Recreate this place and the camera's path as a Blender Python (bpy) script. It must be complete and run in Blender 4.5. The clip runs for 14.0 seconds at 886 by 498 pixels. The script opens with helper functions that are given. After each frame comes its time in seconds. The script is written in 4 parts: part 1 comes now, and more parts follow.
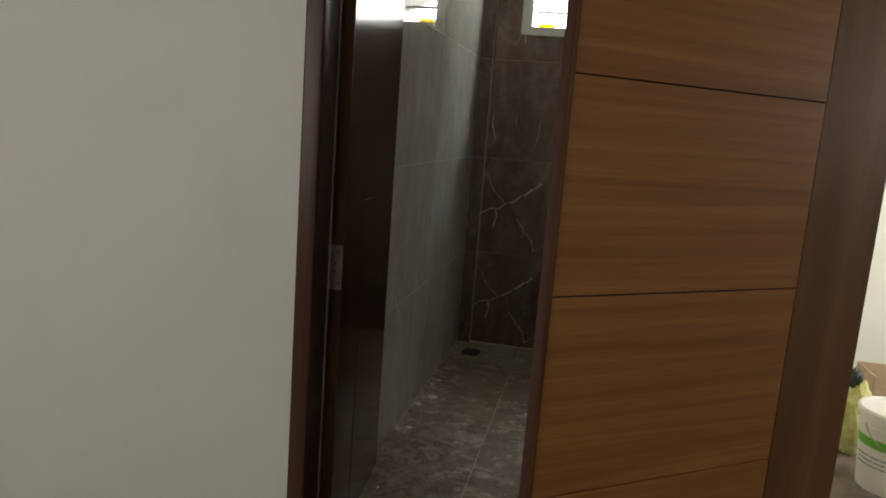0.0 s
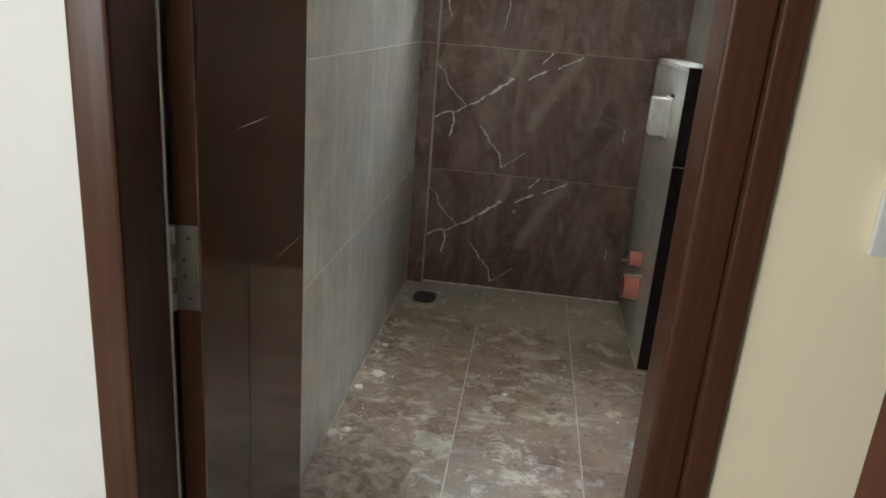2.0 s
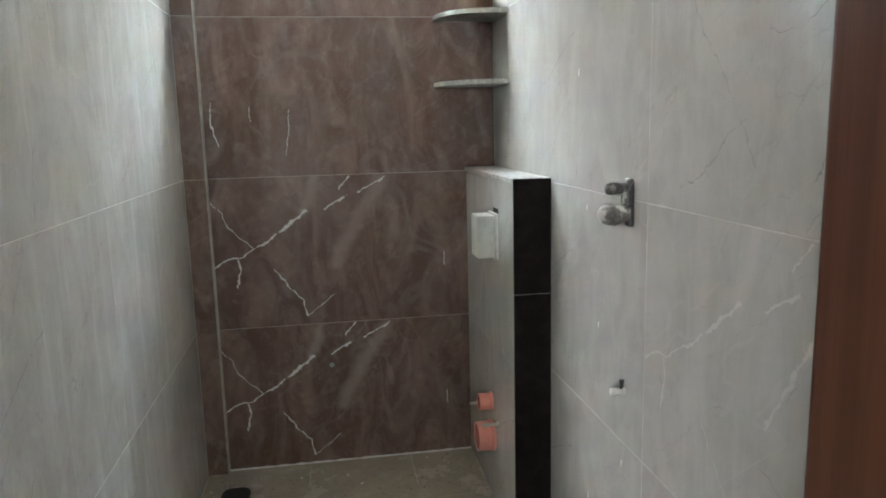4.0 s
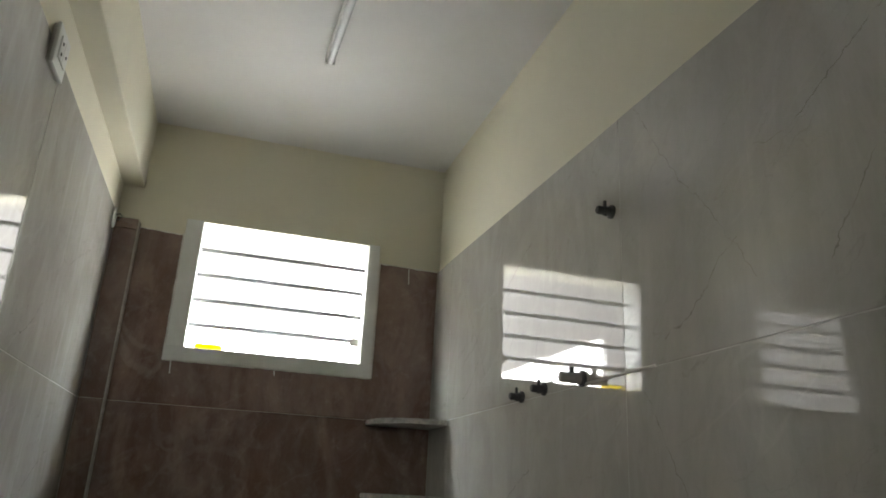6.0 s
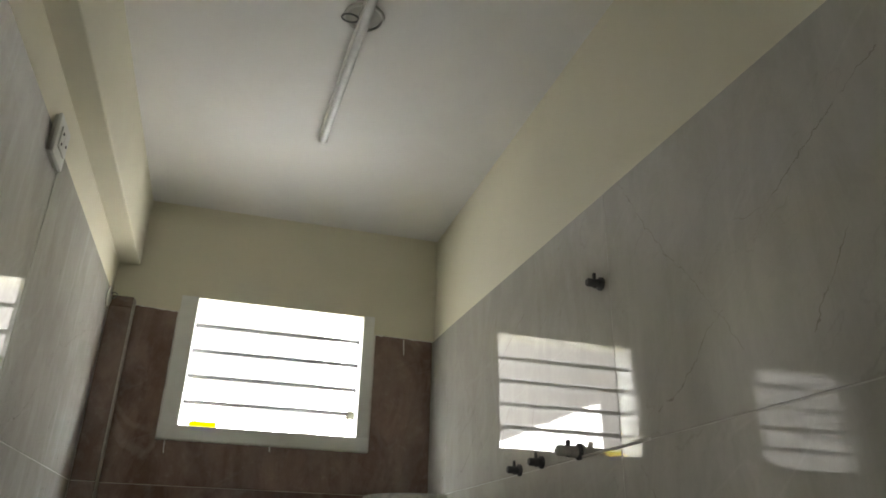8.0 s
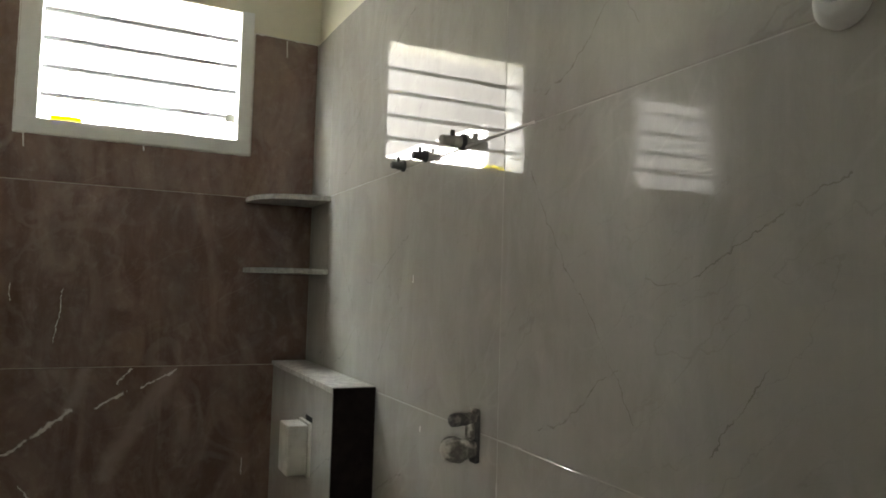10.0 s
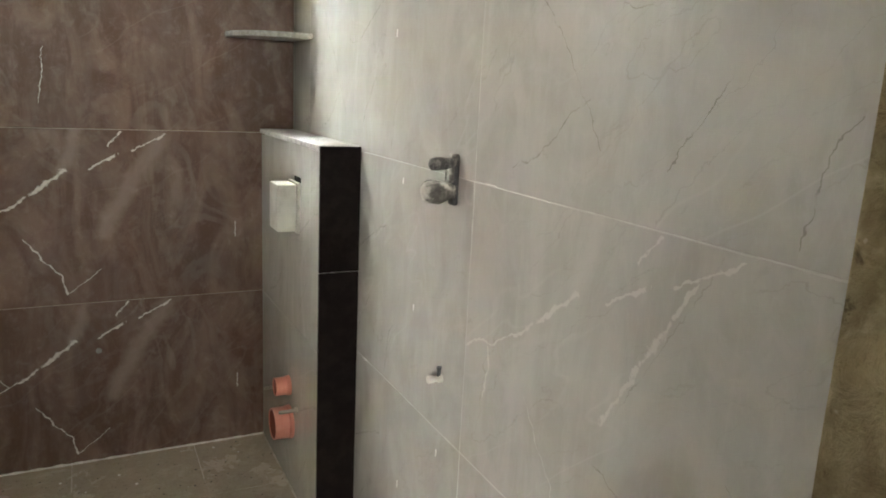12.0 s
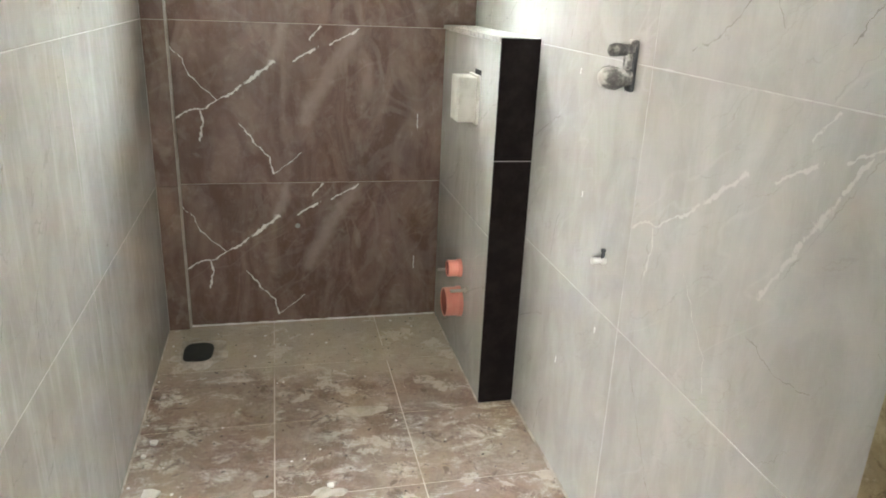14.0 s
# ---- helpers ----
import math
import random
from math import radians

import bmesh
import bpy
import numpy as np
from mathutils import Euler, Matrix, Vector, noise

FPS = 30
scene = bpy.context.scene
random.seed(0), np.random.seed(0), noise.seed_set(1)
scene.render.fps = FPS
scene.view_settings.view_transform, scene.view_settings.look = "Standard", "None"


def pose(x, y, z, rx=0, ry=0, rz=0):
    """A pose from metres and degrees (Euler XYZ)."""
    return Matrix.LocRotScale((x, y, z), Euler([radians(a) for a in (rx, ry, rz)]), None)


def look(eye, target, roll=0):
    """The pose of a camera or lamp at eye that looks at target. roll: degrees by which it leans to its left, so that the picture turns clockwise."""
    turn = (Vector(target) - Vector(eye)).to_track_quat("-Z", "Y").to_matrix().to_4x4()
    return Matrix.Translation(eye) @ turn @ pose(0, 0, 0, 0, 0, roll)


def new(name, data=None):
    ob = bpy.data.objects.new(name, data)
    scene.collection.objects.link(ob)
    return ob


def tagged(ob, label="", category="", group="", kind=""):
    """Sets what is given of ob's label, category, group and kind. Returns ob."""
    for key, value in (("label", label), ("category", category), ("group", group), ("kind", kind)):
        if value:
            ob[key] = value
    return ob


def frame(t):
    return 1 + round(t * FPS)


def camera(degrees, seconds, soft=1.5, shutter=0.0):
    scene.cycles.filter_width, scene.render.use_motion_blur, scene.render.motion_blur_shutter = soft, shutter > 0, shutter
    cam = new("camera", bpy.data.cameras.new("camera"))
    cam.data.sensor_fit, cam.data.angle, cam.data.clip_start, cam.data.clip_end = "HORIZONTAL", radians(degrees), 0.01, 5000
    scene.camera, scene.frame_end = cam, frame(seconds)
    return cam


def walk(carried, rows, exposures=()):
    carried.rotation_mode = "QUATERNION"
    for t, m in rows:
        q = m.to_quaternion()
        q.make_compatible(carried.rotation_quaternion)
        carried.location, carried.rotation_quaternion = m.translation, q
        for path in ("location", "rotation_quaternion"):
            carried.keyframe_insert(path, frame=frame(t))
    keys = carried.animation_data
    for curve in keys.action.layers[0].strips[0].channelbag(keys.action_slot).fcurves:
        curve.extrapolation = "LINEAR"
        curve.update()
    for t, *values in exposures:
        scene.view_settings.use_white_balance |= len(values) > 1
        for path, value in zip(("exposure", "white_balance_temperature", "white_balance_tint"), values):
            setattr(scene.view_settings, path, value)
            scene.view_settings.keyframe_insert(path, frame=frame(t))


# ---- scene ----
cam = camera(63.5, 14.0, 1.8)
PATH = [
    (0, (0.817, -1.479, 1.367), (0.417, 0.452, 1.032), 4.3),
    (0.5, (0.724, -1.204, 1.322), (0.408, 0.718, 0.867), 6.3),
    (1, (0.63, -0.993, 1.327), (0.361, 0.918, 0.803), 6.9),
    (1.5, (0.589, -0.713, 1.31), (0.313, 1.184, 0.74), 5.8),
    (2, (0.579, -0.485, 1.324), (0.38, 1.406, 0.705), 4.5),
    (2.2, (0.546, -0.401, 1.311), (0.449, 1.488, 0.661), 3.9),
    (4.3, (0.561, 0.186, 1.405), (0.93, 2.139, 1.181), -0.5),
    (4.5, (0.552, 0.217, 1.434), (0.965, 2.169, 1.297), 0.6),
    (5, (0.495, 0.284, 1.491), (1.008, 2.209, 1.667), 3.1),
    (5.5, (0.512, 0.329, 1.523), (1.044, 2.205, 1.965), 3.5),
    (6, (0.502, 0.332, 1.558), (1.024, 2.152, 2.203), 3.0),
    (6.5, (0.5, 0.322, 1.585), (1.024, 2.083, 2.375), 1.8),
    (7, (0.499, 0.284, 1.593), (1.0, 1.999, 2.492), 1.3),
    (7.2, (0.491, 0.28, 1.598), (0.978, 1.985, 2.523), 1.3),
    (9.5, (0.525, 0.364, 1.502), (1.261, 2.204, 1.77), 1.7),
    (10, (0.538, 0.373, 1.484), (1.403, 2.173, 1.6), 1.7),
    (10.5, (0.553, 0.361, 1.456), (1.51, 2.117, 1.432), 2.1),
    (11, (0.56, 0.366, 1.424), (1.56, 2.091, 1.269), 2.4),
    (11.5, (0.554, 0.345, 1.402), (1.529, 2.065, 1.098), 2.7),
    (12, (0.544, 0.321, 1.37), (1.427, 2.065, 0.946), 2.8),
    (12.5, (0.538, 0.285, 1.358), (1.306, 2.056, 0.836), 2.5),
    (13, (0.515, 0.247, 1.334), (1.136, 2.044, 0.712), 2.1),
    (13.5, (0.504, 0.199, 1.316), (0.964, 2.026, 0.646), 2.2),
    (14, (0.49, 0.199, 1.324), (0.927, 2.031, 0.653), 2.5),
]

EXPOSURES = [(0.0, 0.25, 6950, 10), (0.5, 0.55, 6950, 10), (1.0, 1.2, 6700, 10), (2.0, 1.95, 6250, 10), (4.3, 2.25, 5930, 10), (4.5, 2.2, 5930, 10), (5.0, 1.3, 6130, 10),
             (5.5, 0.62, 6430, 10), (6.5, 0.18, 6880, 10), (7.2, 0.2, 6980, 10), (9.5, 0.6, 6880, 10), (10.5, 1.1, 7080, 10), (11.0, 1.65, 6930, 10), (11.5, 2.2, 6830, 10), (12.0, 2.5, 6680, 10),
             (12.5, 2.76, 6680, 10), (13.0, 3.1, 6480, 10), (14.0, 3.25, 6330, 10)]
walk(cam, [(t, look(eye, target, roll)) for t, eye, target, roll in PATH], EXPOSURES)

# ---- light ----
world = bpy.data.worlds.new("sky")
scene.world = world
world.use_nodes = True
wn = world.node_tree.nodes
sky = wn.new("ShaderNodeTexSky")
sky.sky_type, sky.sun_disc = "NISHITA", False
sky.sun_elevation, sky.sun_rotation = radians(50), radians(200)
world.node_tree.links.new(sky.outputs[0], wn["Background"].inputs[0])
wn["Background"].inputs[1].default_value = 0.12
GLOW_SKY, GLOW_HOUSE = 54.0, 2.1
BEDROOM_FILL, STORE_FILL = 55.0, 58.0


def fill_lamp(name, eye, target, w, h, watts, colour):
    ob = new(name, bpy.data.lights.new(name, "AREA"))
    ob.data.shape, ob.data.size, ob.data.size_y = "RECTANGLE", w, h
    ob.data.energy, ob.data.color = watts, colour
    ob.matrix_world = look(eye, target)
    return ob


# Added fill lamps stand for unseen windows; no openings are built for them.
fill_lamp("bedroom_fill_light", (-1.8, -3.95, 1.6), (0.3, 0.0, 1.2), 1.5, 1.3, BEDROOM_FILL, (1.0, 0.98, 0.94))
fill_lamp("store_fill_light", (3.92, 1.9, 1.6), (2.0, 1.8, 1.0), 1.0, 1.2, STORE_FILL, (1.0, 0.98, 0.95))


# ---- materials ----
class Nodes:
    def __init__(self, name):
        self.mat = bpy.data.materials.new(name)
        self.mat.use_nodes = True
        self.tree = self.mat.node_tree
        self.bsdf = self.tree.nodes["Principled BSDF"]

    def set(self, socket, value):
        if isinstance(value, bpy.types.NodeSocket):
            self.tree.links.new(value, socket)
        elif value is not None:
            if socket.type == "RGBA" and len(value) == 3:
                value = (*value, 1.0)
            socket.default_value = value

    def add(self, kind, out=0, **ins):
        n = self.tree.nodes.new(kind)
        for k, v in ins.items():
            self.set(n.inputs[int(k[1:])] if k[0] == "i" and k[1:].isdigit() else n.inputs[k], v)
        return n.outputs[out]

    def local(self):
        return self.add("ShaderNodeTexCoord", 3)

    def spread(self, vec, amount=7.0):
        r = self.add("ShaderNodeObjectInfo", 5)
        return self.vmath("ADD", vec, self.vmath("SCALE", (3.1, 5.7, 4.3), None, self.math("MULTIPLY", r, amount)))

    def rnd(self):
        return self.add("ShaderNodeObjectInfo", 5)

    def vmath(self, op, a, b=None, scale=None):
        n = self.tree.nodes.new("ShaderNodeVectorMath")
        n.operation = op
        self.set(n.inputs[0], a)
        self.set(n.inputs[1], b)
        self.set(n.inputs[3], scale)
        return n.outputs[1] if op in ("DOT_PRODUCT", "DISTANCE", "LENGTH") else n.outputs[0]

    def math(self, op, a, b=None, clamp=False):
        n = self.tree.nodes.new("ShaderNodeMath")
        n.operation, n.use_clamp = op, clamp
        self.set(n.inputs[0], a)
        self.set(n.inputs[1], b)
        return n.outputs[0]

    def noise(self, vec, scale, detail=4.0, rough=0.55, distort=0.0, out=0):
        return self.add("ShaderNodeTexNoise", out, Vector=vec, Scale=scale, Detail=detail, Roughness=rough, Distortion=distort)

    def step(self, v, a, b, lo=0.0, hi=1.0):
        n = self.tree.nodes.new("ShaderNodeMapRange")
        n.clamp, n.interpolation_type = True, "SMOOTHSTEP"
        for k, x in enumerate((v, a, b, lo, hi)):
            self.set(n.inputs[k], x)
        return n.outputs[0]

    def mix(self, f, a, b):
        n = self.tree.nodes.new("ShaderNodeMix")
        n.data_type = "RGBA"
        self.set(n.inputs[0], f)
        self.set(n.inputs[6], a)
        self.set(n.inputs[7], b)
        return n.outputs[2]

    def ramp(self, f, *stops):
        n = self.tree.nodes.new("ShaderNodeValToRGB")
        els = n.color_ramp.elements
        while len(els) < len(stops):
            els.new(0.5)
        for e, (p, c) in zip(els, stops):
            e.position, e.color = p, (*c, 1)
        self.set(n.inputs[0], f)
        return n.outputs[0]

    def bump(self, h, strength, dist=0.01, normal=None):
        return self.add("ShaderNodeBump", 0, Strength=strength, Distance=dist, Height=h, Normal=normal)

    def done(self, colour, rough, normal=None, metal=0.0, spec=0.5):
        b = self.bsdf.inputs
        self.set(b["Base Color"], colour)
        self.set(b["Roughness"], rough)
        self.set(b["Normal"], normal)
        self.set(b["Metallic"], metal)
        self.set(b["Specular IOR Level"], spec)
        return self.mat


# the bold vein print of the tiles: runs of points (u, v) in metres, with a half width
VEINS = [
    (0.0045, (0.0, 0.25), (0.05, 0.28), (0.10, 0.286), (0.154, 0.318), (0.228, 0.361)),
    (0.0095, (0.228, 0.361), (0.28, 0.40), (0.362, 0.461)),
    (0.0055, (0.436, 0.47), (0.523, 0.518)),
    (0.0045, (0.57, 0.53), (0.68, 0.588)),
    (0.0050, (0.094, 0.28), (0.097, 0.225), (0.08, 0.17)),
    (0.0022, (0.0, 0.507), (0.04, 0.464), (0.06, 0.406), (0.154, 0.318)),
    (0.0040, (0.23, 0.232), (0.28, 0.157), (0.33, 0.102), (0.35, 0.034)),
    (0.0022, (0.35, 0.034), (0.456, 0.116)),
    (0.0045, (0.536, 0.593), (0.494, 0.545)),
    (0.0028, (0.91, 0.27), (0.91, 0.22)),
]
GREY_VEINS = VEINS[:5] + VEINS[8:] + [(0.0050, (0.612, 0.545), (0.575, 0.485)), (0.0105, (0.568, 0.473), (0.522, 0.400)), (0.0070, (0.518, 0.392), (0.446, 0.272)), (0.0018, (0.23, 0.232), (0.28, 0.157), (0.33, 0.102), (0.35, 0.034))]
SMEARS = [(0.018, (0.657, 0.566), (0.56, 0.42), (0.47, 0.25)), (0.012, (0.40, 0.60), (0.36, 0.46))]
TILE_CRACKS = [
    (0.0016, (0.348, 0.17), (0.301, 0.145), (0.257, 0.101), (0.198, 0.062), (0.139, 0.046)),
    (0.0014, (0.63, 0.226), (0.602, 0.175), (0.538, 0.094), (0.53, 0.078)),
    (0.0014, (0.796, 0.165), (0.764, 0.128), (0.755, 0.064), (0.746, 0.014)),
    (0.0016, (0.719, 0.42), (0.657, 0.398), (0.577, 0.35), (0.475, 0.297), (0.412, 0.31)),
    (0.0012, (0.068, 0.552), (0.159, 0.409), (0.211, 0.326), (0.277, 0.257), (0.326, 0.188), (0.386, 0.099)),
]
BOLD_CRACKS = [
    (0.0018, (0.644, 0.585), (0.627, 0.549), (0.585, 0.482), (0.549, 0.419), (0.497, 0.336), (0.453, 0.253)),
    (0.0014, (0.692, 0.302), (0.71, 0.29), (0.743, 0.296)),
    (0.0012, (0.436, 0.20), (0.52, 0.17), (0.60, 0.18)),
]
SHORT_VEINS = [
    (0.004, (0.03, 0.28), (0.022, 0.2), (0.05, 0.12)),
    (0.003, (0.17, 0.27), (0.175, 0.21)),
    (0.002, (0.30, 0.08), (0.32, 0.26)),
]


def vein_mask(n, p, runs, soft=0.25, ragged=None):
    total = None
    for width, *pts in runs:
        for a, b in zip(pts, pts[1:]):
            a3, d3 = (a[0], 0, a[1]), (b[0] - a[0], 0, b[1] - a[1])
            pa = n.vmath("SUBTRACT", p, a3)
            k = n.math("DIVIDE", n.vmath("DOT_PRODUCT", pa, d3), d3[0] ** 2 + d3[2] ** 2, True)
            off = n.vmath("DISTANCE", pa, n.vmath("SCALE", d3, None, k))
            if ragged is not None:
                off = n.math("ADD", off, n.math("MULTIPLY", ragged, width * 0.85))
            m = n.step(off, width * (0.52 + soft), width * 0.22)
            total = m if total is None else n.math("MAXIMUM", total, m)
    return total


def flat_warp(n, vec, scale, amount):
    wob = n.noise(vec, scale, 3.0, 0.6, out=1)
    p = n.vmath("ADD", vec, n.vmath("SCALE", n.vmath("SUBTRACT", wob, (0.5, 0.5, 0.5)), None, amount))
    return n.vmath("MULTIPLY", p, (1, 0, 1))


def cracks(n, vec, scale, width, stretch=(1, 1, 1)):
    a = n.vmath("DOT_PRODUCT", vec, (0.80, 0.3, 0.60))
    b = n.vmath("DOT_PRODUCT", vec, (-0.60, 0.3, 0.80))
    both = n.add("ShaderNodeCombineXYZ", 0, X=n.math("MULTIPLY", a, 0.38 * stretch[0]), Y=n.math("MULTIPLY", b, 2.4 * stretch[2]))
    f = n.noise(both, scale, 3.0, 0.5, 0.1)
    line = n.step(n.math("ABSOLUTE", n.math("SUBTRACT", f, 0.5)), width, 0.0)
    gate = n.step(n.noise(vec, scale * 1.1, 2.0), 0.44, 0.60)
    return n.math("MULTIPLY", line, gate)


def tile_material(name, base, light, vein, crack, runs, dust, dust_low, gloss=0.06, pale=0.4, spec=0.8, fissures=None, wild=0.3, flowing=0.42):
    n = Nodes(name)
    p0 = n.local()
    p = n.spread(p0)
    slant = n.vmath("MULTIPLY", p, (2.2, 1.0, 0.9))
    cloud = n.noise(slant, 3.2, 6.0, 0.62, 1.4)
    fine = n.noise(p, 26.0, 5.0, 0.65, 0.5)
    col = n.mix(n.step(cloud, 0.36, 0.66), base, light)
    col = n.mix(n.math("MULTIPLY", n.step(fine, 0.48, 0.8), 0.10), col, vein)
    swirl = n.noise(slant, 5.0, 3.0, 0.5, 3.0)
    band = n.step(n.math("ABSOLUTE", n.math("SUBTRACT", swirl, 0.47)), 0.03, 0.004)
    col = n.mix(n.math("MULTIPLY", band, pale * 0.35), col, vein)
    flow = n.noise(n.vmath("MULTIPLY", p, (1.6, 1.0, 1.1)), 2.1, 3.0, 0.5, 1.5)
    fold = n.step(n.math("SINE", n.math("ADD", n.math("MULTIPLY", flow, 30.0), n.math("MULTIPLY", fine, 3.0))), 0.1, 1.0)
    where = n.step(n.noise(p, 2.8, 5.0, 0.6), 0.40, 0.66)
    col = n.mix(n.math("MULTIPLY", n.math("MULTIPLY", fold, where), flowing), col, n.mix(0.35, light, vein))
    shade = n.step(n.math("SINE", n.math("MULTIPLY", flow, 19.0)), 0.0, 1.0)
    col = n.mix(n.math("MULTIPLY", shade, flowing), col, base)
    jag = n.vmath("ADD", p, n.vmath("SCALE", n.vmath("SUBTRACT", n.noise(p, 38.0, 3.0, 0.6, out=1), (0.5, 0.5, 0.5)), None, 0.030))
    col = n.mix(n.math("MULTIPLY", cracks(n, n.vmath("ADD", jag, (9.1, 4.4, 2.7)), 3.6, 0.0035, (1.1, 1.0, 0.7)), wild), col, crack)
    col = n.mix(n.math("MULTIPLY", cracks(n, jag, 1.9, 0.0024, (1.3, 1.0, 0.8)), wild), col, crack)
    col = n.mix(n.math("MULTIPLY", cracks(n, jag, 3.1, 0.0026, (1.2, 1.0, 0.8)), wild * 0.7), col, crack)
    col = n.mix(n.math("MULTIPLY", cracks(n, p, 2.3, 0.010, (1.4, 1.0, 0.7)), pale), col, vein)
    if fissures:
        fq = flat_warp(n, p0, 30.0, 0.030)
        fade = n.step(n.noise(p0, 16.0, 3.0), 0.36, 0.56)
        col = n.mix(n.math("MULTIPLY", n.math("MULTIPLY", vein_mask(n, fq, fissures, 0.5), fade), 0.68), col, crack)
    if runs:
        q = flat_warp(n, flat_warp(n, p0, 24.0, 0.028), 75.0, 0.008)
        breakup = n.step(n.noise(p0, 30.0, 4.0, 0.6), 0.33, 0.43)
        col = n.mix(n.math("MULTIPLY", vein_mask(n, flat_warp(n, p0, 12.0, 0.05), SMEARS, 2.0), 0.0 if runs is SHORT_VEINS else 0.55), col, n.mix(0.25, light, vein))
        ragged = n.math("SUBTRACT", n.noise(p0, 23.0, 4.0, 0.7), 0.50)
        col = n.mix(n.math("MULTIPLY", vein_mask(n, q, runs, 0.20, n.math("MULTIPLY", ragged, 3.2)), breakup), col, vein)
    streak = n.noise(n.vmath("MULTIPLY", p, (9.0, 9.0, 0.7)), 2.6, 4.0, 0.65, 0.3)
    haze = n.noise(p, 1.7, 5.0, 0.65, 0.8)
    d = n.math("MULTIPLY", n.math("ADD", n.step(streak, 0.48, 0.78), n.step(haze, 0.42, 0.75)), 0.5)
    col = n.mix(n.math("MULTIPLY", d, dust), col, dust_low)
    rough = n.math("ADD", n.math("MULTIPLY", d, 0.035), gloss)
    wav = n.noise(p, 4.5, 2.0, 0.4)
    nrm = n.bump(wav, 0.03, 0.010)
    nrm = n.bump(n.step(streak, 0.45, 0.8), 0.020, 0.003, nrm)
    return n.done(col, rough, nrm, 0.0, spec)


DARK_VEINS = [(width * 1.3, *pts) for width, *pts in VEINS]
DARK_BASE, DARK_LIGHT, DARK_CRACK = (0.152, 0.093, 0.073), (0.245, 0.166, 0.135), (0.045, 0.030, 0.025)
WHITE_VEIN, BROWN_DUST = (0.78, 0.74, 0.69), (0.25, 0.20, 0.175)
GREY_BASE, GREY_LIGHT, GREY_CRACK, GREY_DUST = (0.425, 0.408, 0.368), (0.485, 0.468, 0.428), (0.22, 0.20, 0.175), (0.57, 0.555, 0.515)
DARK_BOLD = tile_material("brown marble tile with bold veins", DARK_BASE, DARK_LIGHT, WHITE_VEIN, DARK_CRACK, DARK_VEINS, 0.30, BROWN_DUST, 0.07, 0.05, 0.5, wild=0.16, flowing=0.24)
DARK_FAINT = tile_material("brown marble tile", DARK_BASE, DARK_LIGHT, WHITE_VEIN, DARK_CRACK, SHORT_VEINS, 0.38, BROWN_DUST, 0.05, 0.05, 0.5, wild=0.16, flowing=0.24)
DARK_PLAIN = tile_material("plain brown marble tile", DARK_BASE, DARK_LIGHT, WHITE_VEIN, DARK_CRACK, None, 0.40, BROWN_DUST, 0.05, 0.05, 0.5, wild=0.16, flowing=0.24)
GREY_BOLD = tile_material("grey marble tile with bold veins", GREY_BASE, GREY_LIGHT, (0.60, 0.58, 0.535), GREY_CRACK, GREY_VEINS, 0.50, GREY_DUST, 0.012, 0.22, 0.85, fissures=BOLD_CRACKS, wild=0.28, flowing=0.14)
GREY_FAINT = tile_material("grey marble tile", GREY_BASE, GREY_LIGHT, (0.62, 0.60, 0.56), GREY_CRACK, None, 0.50, GREY_DUST, 0.012, 0.20, 0.85, fissures=TILE_CRACKS, wild=0.22, flowing=0.14)

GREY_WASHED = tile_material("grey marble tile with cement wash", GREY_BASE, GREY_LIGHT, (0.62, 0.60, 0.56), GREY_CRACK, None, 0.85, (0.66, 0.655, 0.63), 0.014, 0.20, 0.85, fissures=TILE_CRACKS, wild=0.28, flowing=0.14)


